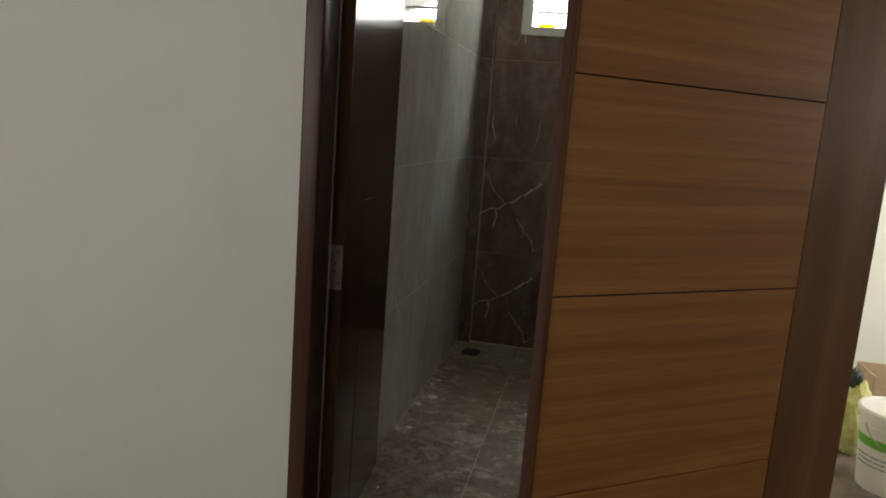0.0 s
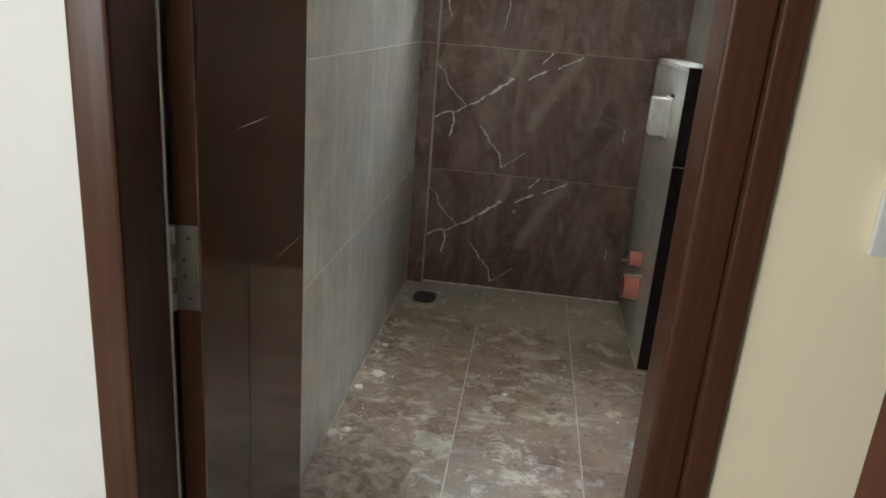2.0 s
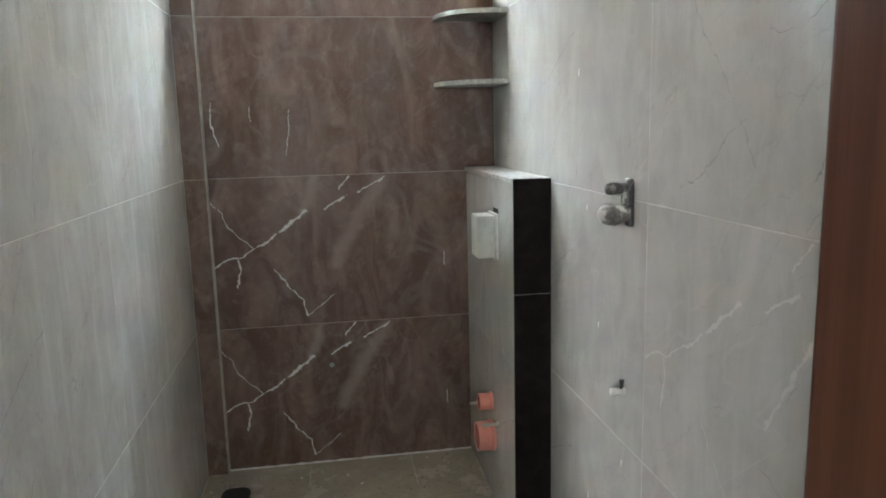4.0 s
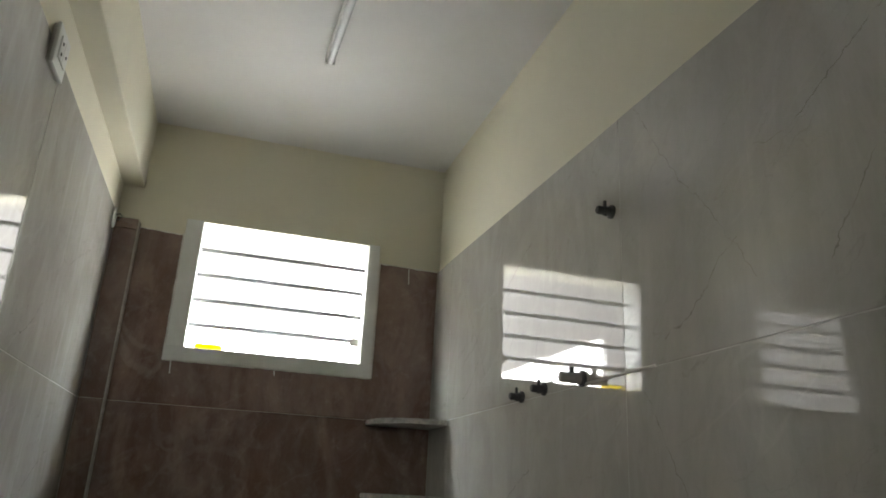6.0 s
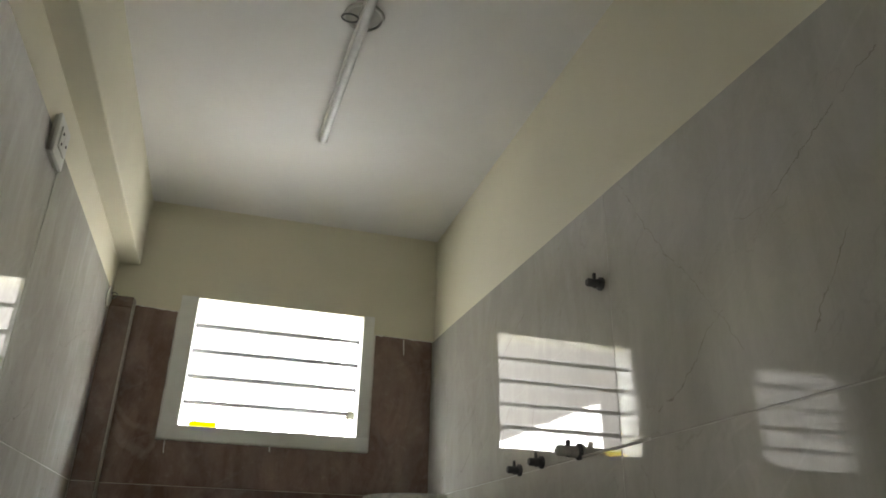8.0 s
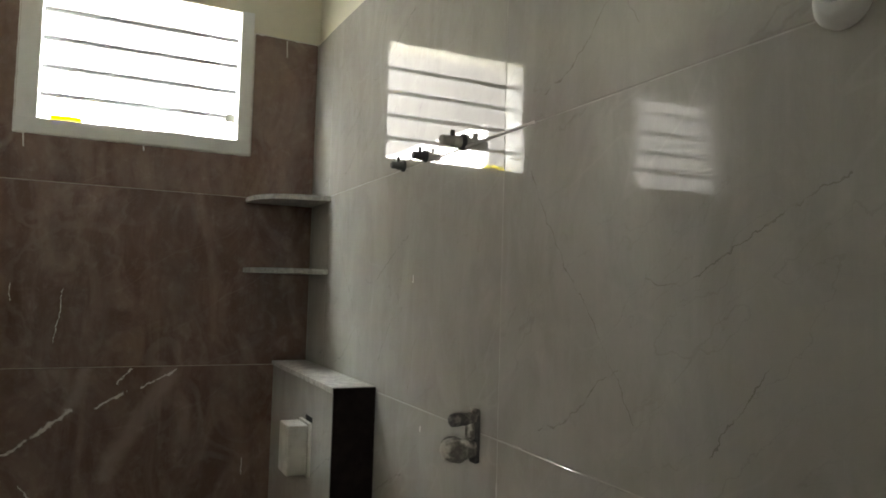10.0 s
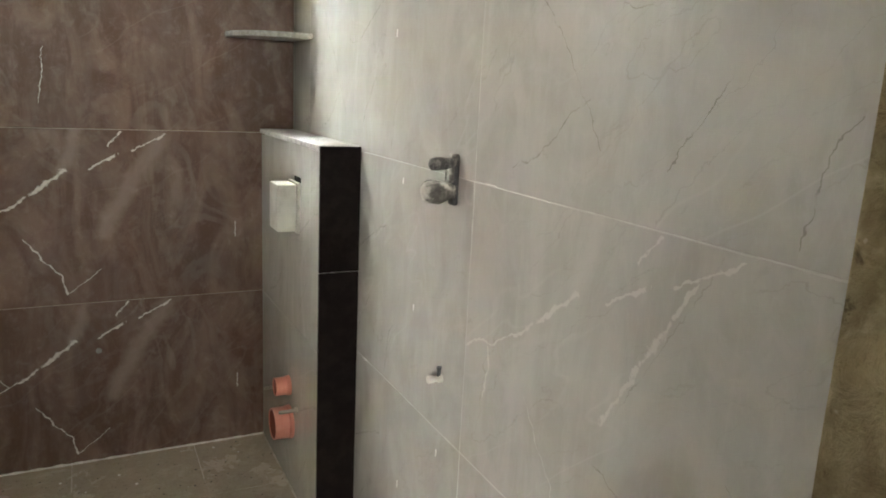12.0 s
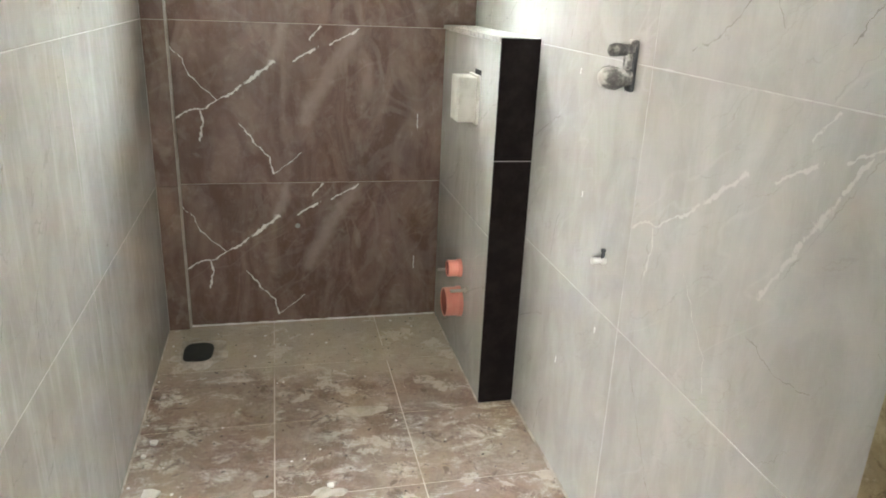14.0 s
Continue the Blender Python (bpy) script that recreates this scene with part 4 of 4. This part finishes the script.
def lamp_holder():
    y, z = 0.870, 1.811
    o = thing("lamp_holder", (XR, y, z), "white plastic angled lamp holder with a dark socket", "lamp holder")
    part("base", lathe([(0.033, 0.0), (0.033, 0.008), (0.027, 0.017), (0.018, 0.022)], (XR, y, z), (-1, 0, 0), 32), WHITE_PLASTIC, o)
    ax = Vector((-0.75, -0.62, 0.05)).normalized()
    p0 = Vector((XR - 0.016, y + 0.004, z + 0.012))
    part("socket", lathe([(0.013, 0.0), (0.021, 0.009), (0.0235, 0.022), (0.023, 0.043), (0.020, 0.048), (0.0172, 0.047), (0.0164, 0.023), (0.002, 0.022)], p0, ax, 32, False), WHITE_PLASTIC, o)
    part("socket_core", lathe([(0.0170, 0.024), (0.0170, 0.0455), (0.0150, 0.046), (0.0145, 0.028), (0.002, 0.027)], p0, ax, 32, False), HOLE, o, "dark inside of the socket")


lamp_holder()


def corner_shelf(z):
    o = thing("corner_shelf", (XR, YF, z), "quarter-round dusty granite corner shelf", "shelf", "corner shelves")
    c = (XR + 0.0005, YF + 0.0005)
    pts = [c] + [(c[0] - 0.245 * math.cos(a) ** 0.8, c[1] - 0.243 * math.sin(a) ** 0.8) for a in [math.pi / 2 * k / 20 for k in range(21)]]
    bm = bm_prism(bmesh.new(), pts, z - 0.017, z)
    bmesh.ops.bevel(bm, geom=[e for e in bm.edges if abs(e.verts[0].co.z - e.verts[1].co.z) < 1e-6], offset=0.002, segments=2, affect="EDGES")
    part("slab", bm, GRANITE, o)


corner_shelf(1.797)
corner_shelf(1.545)

# ---- left wall and far wall small fittings ----
vent = thing("cable_outlet", (XL, 2.93, 2.425), "round white cable outlet plate with bent wire", "outlet plate")
part("plate", lathe([(0.036, 0.0), (0.036, 0.004), (0.028, 0.007)], (XL, 2.935, 2.42), (1, 0, 0), 28), WHITE_PLASTIC, vent)
part("wire", bm_wire(bmesh.new(), [(XL + 0.004, 2.935, 2.43), (XL + 0.02, 2.93, 2.435), (XL + 0.03, 2.925, 2.425), (XL + 0.02, 2.925, 2.41), (XL + 0.012, 2.925, 2.41)], 0.0022), BAR_GREY, vent)
plug = thing("wall_plug", (0.553, YF, 0.421), "small pale plastic plug in a brown tile", "plug")
part("plug_cap", lathe([(0.010, 0.0), (0.010, 0.004), (0.005, 0.006)], (0.553, YF + 0.001, 0.421), (0, -1, 0), 18), PLUG_GREY, plug)
drain = thing("floor_drain", (0.165, 2.762, 0.0), "dark rounded drain cover in a pale cement ring", "drain")


def rounded_outline(cx, cy, a, b, seed, wob, count=48):
    pts = []
    for k in range(count):
        u = 2 * math.pi * k / count
        c, d = math.cos(u), math.sin(u)
        r = (abs(c) ** 3.4 + abs(d) ** 3.4) ** (-1 / 3.4) * (1 + wob * noise.noise(Vector((c * 2, d * 2, seed))) + wob * 0.5 * noise.noise(Vector((c * 7, d * 7, seed))))
        pts.append((cx + a * r * c, cy + b * r * d))
    return pts


dr = bm_prism(bmesh.new(), rounded_outline(0.165, 2.762, 0.054, 0.076, 2.0, 0.04), -0.003, 0.0045)
part("cover", dr, DRAIN, drain)
ring = bmesh.new()
outer = rounded_outline(0.165, 2.762, 0.074, 0.096, 8.0, 0.45)
inner = rounded_outline(0.165, 2.762, 0.0545, 0.0765, 2.0, 0.04)
lo = [ring.verts.new((x, y, 0.0002)) for x, y in outer]
mid = [ring.verts.new(((x + u) / 2, (y + v) / 2, 0.0065 + 0.003 * noise.noise(Vector((x * 60, y * 60, 0))))) for (x, y), (u, v) in zip(outer, inner)]
hi = [ring.verts.new((x, y, 0.0052)) for x, y in inner]
for a_, b_ in ((lo, mid), (mid, hi)):
    for k in range(48):
        ring.faces.new((a_[k], a_[(k + 1) % 48], b_[(k + 1) % 48], b_[k]))
part("cement_ring", ring, CEMENT, drain, "rough pale cement ring")

# ---- ceiling lamp ----
tube = thing("tube_light", (0.69, 1.72, CEIL - 0.03), "unlit slim white tube light on the ceiling", "tube light")
ta, tb = Vector((0.668, 2.32, CEIL - 0.028)), Vector((0.712, 1.12, CEIL - 0.028))
td = (tb - ta).normalized()
tx = Vector((td.y, -td.x, 0))


def along(bm, w, z0, z1, s0, s1):
    q = [ta + td * s0 + tx * w, ta + td * s0 - tx * w, ta + td * s1 - tx * w, ta + td * s1 + tx * w]
    bm_prism(bm, [(v.x, v.y) for v in q], z0, z1)
    bmesh.ops.bevel(bm, geom=bm.edges[:], offset=0.003, segments=2, affect="EDGES")
    return bm


part("housing", along(bmesh.new(), 0.014, CEIL - 0.028, CEIL - 0.001, 0.012, 1.19), WHITE_PLASTIC, tube)
part("cover", lathe([(0.009, 0.02), (0.0115, 0.024), (0.0115, 1.178), (0.009, 1.182)], ta + Vector((0, 0, -0.006)), td, 20), TUBE, tube, "milky round tube cover")
for s in (0.0, 1.178):
    part("end_cap", along(bmesh.new(), 0.0155, CEIL - 0.042, CEIL - 0.001, s, s + 0.022), WHITE_PLASTIC, tube)
rose = thing("ceiling_rose", (0.69, 1.735, CEIL), "round white ceiling box with loose wire loops", "ceiling box")
part("ring", lathe([(0.052, 0.0), (0.052, 0.006), (0.047, 0.008), (0.044, 0.006), (0.044, 0.001)], (0.69, 1.735, CEIL), (0, 0, -1), 36, False), WHITE_PLASTIC, rose)
part("recess", lathe([(0.0445, 0.0015), (0.001, 0.002)], (0.69, 1.735, CEIL), (0, 0, -1), 36, False), GREY_GROUT, rose)
loop = bmesh.new()
bm_wire(loop, [(0.655 + 0.022 * math.cos(a), 1.735 + 0.016 * math.sin(a), CEIL - 0.012 - 0.003 * a / 6) for a in [k * 0.42 for k in range(17)]], 0.0022)
part("wire", loop, BAR_GREY, rose)

# ---- cement on the floor ----
def mound(at, rx, ry, h, label, seed, material):
    o = thing("cement_lump", (at[0], at[1], 0.0), label, "cement")
    bm = bmesh.new()
    rings, seg = 16, 56
    centre = bm.verts.new((at[0], at[1], h * (1 + 0.3 * noise.noise(Vector((seed, 0, 1))))))
    prev = None
    for i in range(1, rings + 1):
        f = i / rings
        ring = []
        for k in range(seg):
            a = 2 * math.pi * k / seg
            e = 1 + 0.55 * noise.noise(Vector((math.cos(a) * 1.6, math.sin(a) * 1.6, seed)))
            x, y = at[0] + rx * f * e * math.cos(a), at[1] + ry * f * e * math.sin(a)
            z = h * (1 - f ** 3) * (1 + 0.45 * noise.noise(Vector((x * 22, y * 22, seed)))) + h * 0.22 * noise.noise(Vector((x * 60, y * 60, seed))) * (1 - f)
            ring.append(bm.verts.new((max(x, XL + 0.001), y, max(z, 0.0) if i < rings else -0.002)))
        for k in range(seg):
            if prev is None:
                bm.faces.new((centre, ring[k], ring[(k + 1) % seg]))
            else:
                bm.faces.new((prev[k], ring[k], ring[(k + 1) % seg], prev[(k + 1) % seg]))
        prev = ring
    part("lump", bm, material, o)


mound((0.15, 1.29, 0), 0.19, 0.28, 0.028, "low hardened cement spill on the floor beside the door", 3.0, DIRTY_CEMENT)
for sx, sy, ra, rb, sd in ((0.362, 1.537, 0.055, 0.050, 5.0), (0.535, 1.725, 0.060, 0.036, 7.0), (0.587, 1.868, 0.046, 0.026, 9.0), (0.41, 1.90, 0.028, 0.018, 11.0), (0.42, 1.50, 0.035, 0.06, 13.0), (0.73, 2.27, 0.085, 0.026, 15.0)):
    mound((sx, sy, 0), ra, rb, 0.0022, "thin dried cement splash on floor tiles", sd, CEMENT)
crumbs = bmesh.new()
for k in range(60):
    cx, cy = random.uniform(XL + 0.02, 1.10), random.uniform(0.9, 2.95)
    if k % 3 == 0:
        cx = XL + random.uniform(0.01, 0.10)
    r = random.uniform(0.0015, 0.005)
    made = bmesh.ops.create_icosphere(crumbs, subdivisions=1, radius=r, matrix=Matrix.Translation((cx, cy, r * 0.35)))["verts"]
    for v in made:
        v.co = Vector((cx + (v.co.x - cx) * random.uniform(0.7, 1.5), cy + (v.co.y - cy) * random.uniform(0.7, 1.5), max(0.0, v.co.z * 0.7)))
tagged(part("mortar_crumbs", crumbs, CHIP), "scattered white mortar crumbs on the tiled floor", "rubble", "", "stuff")
for cx, cy, w, a in ((0.113, 1.940, 0.030, 0.3), (0.066, 1.82, 0.020, 1.1), (0.088, 2.188, 0.016, 0.7), (0.068, 2.12, 0.009, 0.1), (0.097, 1.535, 0.015, 0.5), (0.60, 1.90, 0.012, 0.9)):
    chip = thing("mortar_chip", (cx, cy, 0.0), "flat white mortar chip lying on the floor tiles", "rubble", "mortar chips")
    cb = bmesh.new()
    bm_prism(cb, [(cx + w * r * math.cos(a + k), cy + w * r * math.sin(a + k)) for k, r in ((0, 0.9), (1.1, 0.7), (2.0, 0.95), (3.2, 0.8), (4.4, 1.0), (5.3, 0.7))], 0.0, 0.006)
    part("chip", cb, CHIP, chip, "", False)

# ---- plaster beads, drips, scratches ----
def bead(name, a, b, r, material, label, rough=0.5, seed=1.0):
    """An uneven bead of filler from a to b."""
    a, b = Vector(a), Vector(b)
    n = max(6, int((b - a).length / 0.012))
    bm = bmesh.new()
    d = (b - a).normalized()
    q = d.to_track_quat("Z", "Y")
    rings = []
    for i in range(n + 1):
        p = a.lerp(b, i / n)
        k = r * (1 + rough * noise.noise(Vector((i * 0.35, seed, 0))) + rough * 0.6 * noise.noise(Vector((i * 1.3, seed, 5))))
        rings.append([bm.verts.new(p + q @ Vector((k * math.cos(u * math.pi / 4), k * math.sin(u * math.pi / 4), 0))) for u in range(8)])
    for ra, rb in zip(rings, rings[1:]):
        for u in range(8):
            bm.faces.new((ra[u], ra[(u + 1) % 8], rb[(u + 1) % 8], rb[u]))
    bm.faces.new(list(reversed(rings[0])))
    bm.faces.new(rings[-1])
    return tagged(part(name, bm, material), label, "", "", "structure")


bead("trim_sill_filler", (0.270, YF, 1.952), (1.012, YF, 1.951), 0.0032, CHIP, "uneven white filler along the sill", 0.7, 1.0)
bead("trim_jamb_filler", (0.271, YF, 1.952), (0.271, YF, 2.42), 0.0030, CHIP, "uneven white filler along the window", 0.7, 2.0)
bead("trim_jamb_filler", (1.011, YF, 1.952), (1.011, YF, 2.40), 0.0030, CHIP, "uneven white filler along the window", 0.7, 3.0)
bead("trim_tile_top", (0.116, YF + 0.004, 2.418), (0.270, YF + 0.004, 2.410), 0.0042, CHIP, "ragged plaster line above the brown tiles", 0.9, 4.0)
bead("trim_tile_top", (1.012, YF + 0.004, 2.403), (XR, YF + 0.004, 2.399), 0.0038, CHIP, "ragged plaster line above the brown tiles", 0.9, 5.0)
bead("trim_floor_joint", (XL, 0.62, 0.0), (XL, 2.965, 0.0), 0.0044, CEMENT, "dusty pale joint along the floor edge", 0.6, 6.0)
bead("trim_floor_joint", (0.11, YF, 0.0), (LX, YF, 0.0), 0.0055, CHIP, "dusty pale joint along the floor edge", 0.6, 7.0)
bead("trim_floor_joint", (LX, LY, 0.0), (LX, YF, 0.0), 0.0045, CEMENT, "dusty pale joint along the ledge foot", 0.6, 8.0)
bead("trim_floor_joint", (XR, Y_IN, 0.0), (XR, LY, 0.0), 0.0055, CEMENT, "dusty pale joint along the floor edge", 0.6, 9.0)
bead("trim_outlet_mortar", (XR, 1.76, 1.800), (XR, 1.48, 1.800), 0.0030, CHIP, "mortar smeared along the joint by the outlets", 1.0, 10.0)
bead("trim_joint_filler", (XR + 0.001, 1.578, 1.1985), (XR + 0.001, 1.500, 1.1995), 0.0022, GREY_GROUT, "pale filler smeared at the tile corner", 0.9, 31.0)
bead("trim_joint_filler", (XR + 0.001, 1.5865, 0.16), (XR + 0.001, 1.5865, 1.12), 0.0018, GREY_GROUT, "uneven pale filler in the upright joint", 0.9, 32.0)
bead("trim_joint_filler", (XR + 0.001, 1.5865, 1.24), (XR + 0.001, 1.5865, 2.30), 0.0016, GREY_GROUT, "uneven pale filler in the upright joint", 0.9, 33.0)
for dx, z0, z1 in ((0.300, 1.950, 1.905), (0.655, 1.950, 1.930), (1.13, 2.395, 2.335)):
    bead("trim_drip", (dx, YF, z0), (dx + 0.003, YF, z1), 0.0018, CHIP, "dried white filler drip on brown tile", 0.8, dx * 9)
for yy, zz, ln in ((2.02, 1.52, 0.020), (1.86, 0.86, 0.016), (1.92, 0.35, 0.020), (1.70, 0.55, 0.018), (1.95, 1.16, 0.014)):
    bead("trim_speck", (XR, yy, zz), (XR, yy + 0.002, zz - ln), 0.0013, CHIP, "small white speck of filler on grey tile", 0.8, yy * 7)
mound((0.175, 2.77, 0), 0.105, 0.115, 0.0022, "smeared pale cement round the floor drain", 21.0, CEMENT)
for (s0, z0), (s1, z1), w in (((0.166, 1.112), (0.374, 1.1075), 0.0011), ((0.387, 0.81), (0.70, 0.786), 0.0006), ((0.30, 1.36), (0.36, 1.385), 0.0006)):
    sc = bmesh.new()
    dv = Vector((s1 - s0, 0, z1 - z0)).normalized()
    up = Vector((-dv.z, 0, dv.x)) * w
    mid = Vector(((s0 + s1) / 2, -0.0004, (z0 + z1) / 2))
    pa, pb = Vector((s0, -0.0004, z0)), Vector((s1, -0.0004, z1))
    sc.faces.new([sc.verts.new(v) for v in (pa, mid - up, pb, mid + up)])
    ob = part("scratch", sc, PLUG_GREY, door_leaf, "pale scratch")
    ob.matrix_parent_inverse = Matrix()

# ---- tiles ----
grout_n = part("grout", boxes((XL, XR, YF + 0.0022, YF + TILE - 0.0005, 0, 1.955), (XL, 0.27, YF + 0.0022, YF + TILE - 0.0005, 1.955, TOP + 0.008), (1.01, XR, YF + 0.0022, YF + TILE - 0.0005, 1.955, TOP - 0.004)), WALL_GROUT, wall_north, "", False)
part("grout", boxes((XR + 0.0010, XR + TILE - 0.0005, Y_IN, YF + TILE, 0, TOP - 0.068)), GREY_GROUT, wall_east, "", False)
part("grout", boxes((XL - TILE + 0.0005, XL - 0.0010, Y_IN, YF + TILE, 0, TOP_L - 0.002)), GREY_GROUT, wall_west, "", False)
floor_bath = structure("bathroom_floor", boxes((XL, XR, Y_IN - 0.1, YF, -0.0155, -0.0016)), FLOOR_GROUT, "pale grouted bed of the bathroom floor")

# far wall: a narrow pilaster strip in the corner, then long tiles
STRIP = 0.116
strip_body = part("pilaster_strip", boxes((XL, STRIP, YF - 0.020, YF + 0.003, 0, TOP_L - 0.02)), WALL_GROUT, wall_north, "", False)
for k in range(5):
    z0, z1 = k * COURSE + (0.002 if k == 0 else 0), min((k + 1) * COURSE, 2.44)
    if z1 - z0 > 0.02:
        lay(wall_north, tile_mesh(STRIP - XL - 0.004, z1 - z0 - J), DARK_PLAIN, (XL + 0.001, YF - 0.030, z0), (0, 0, 0), False)
part("corner_trim", boxes((STRIP - 0.0025, STRIP + 0.004, YF - 0.031, YF - 0.0005, 0, 2.43), bevel=0.0015), WALL_GROUT, wall_north, "pale cement line along the strip")
for k in range(3):
    z0, z1 = k * COURSE + (0.002 if k == 0 else 0), (k + 1) * COURSE
    lay(wall_north, tile_mesh(XR - STRIP - 0.005, z1 - z0 - J), DARK_BOLD if k < 2 else DARK_FAINT, (STRIP + 0.004, YF, z0), (0, 0, 0), False)
ub = bmesh.new()
outline = [(0, 0), (XR - STRIP - 0.005, 0), (XR - STRIP - 0.005, 0.598), (1.012 - STRIP, 0.603), (1.012 - STRIP, 0.152), (0.270 - STRIP, 0.152), (0.270 - STRIP, 0.610), (0, 0.618)]
front = [ub.verts.new((x, 0, z)) for x, z in outline]
back = [ub.verts.new((x, TILE - 0.0005, z)) for x, z in outline]
ub.faces.new(front)
ub.faces.new(list(reversed(back)))
for i in range(len(outline)):
    j = (i + 1) % len(outline)
    ub.faces.new((front[i], front[j], back[j], back[i]))
lay(wall_north, ub, DARK_PLAIN, (STRIP + 0.004, YF, 3 * COURSE), (0, 0, 0), False)

# right-hand wall: long tiles, joints at one line
for k in range(4):
    z0, z1 = k * COURSE + (0.002 if k == 0 else 0), (k + 1) * COURSE
    for y1, y0 in ((YF, 2.785), (2.785, 1.587), (1.587, Y_IN)):
        w = y1 - y0 - J
        m = GREY_BOLD if (k == 1 and y1 < 2) else GREY_FAINT
        tm = tile_mesh(w, z1 - z0 - J)
        if k == 3:
            for v in tm.verts:
                if v.co.z > 0.3:
                    v.co.z -= 0.027 * max(0.0, 2.81 - (y1 - v.co.x))
        lay(wall_east, tm, m, (XR, y1 - J / 2, z0), (0, 0, -90))
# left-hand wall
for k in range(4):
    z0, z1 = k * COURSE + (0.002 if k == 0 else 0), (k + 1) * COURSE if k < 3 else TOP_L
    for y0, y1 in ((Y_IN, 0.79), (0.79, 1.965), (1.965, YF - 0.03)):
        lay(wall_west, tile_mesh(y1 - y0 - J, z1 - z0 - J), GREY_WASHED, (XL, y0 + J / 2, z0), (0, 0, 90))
# floor
for xa, xb in ((XL, 0.445), (0.445, 0.863), (0.863, XR)):
    for r in range(7):
        yb, ya = YF - 0.385 - (r - 1) * 0.374 if r else YF, YF - 0.385 - r * 0.374
        lay(floor_bath, tile_mesh(xb - xa - 0.004, yb - ya - 0.004), FLOOR_TILE, (xa + 0.002, ya + 0.002, 0.0), (-90, 0, 0), False)
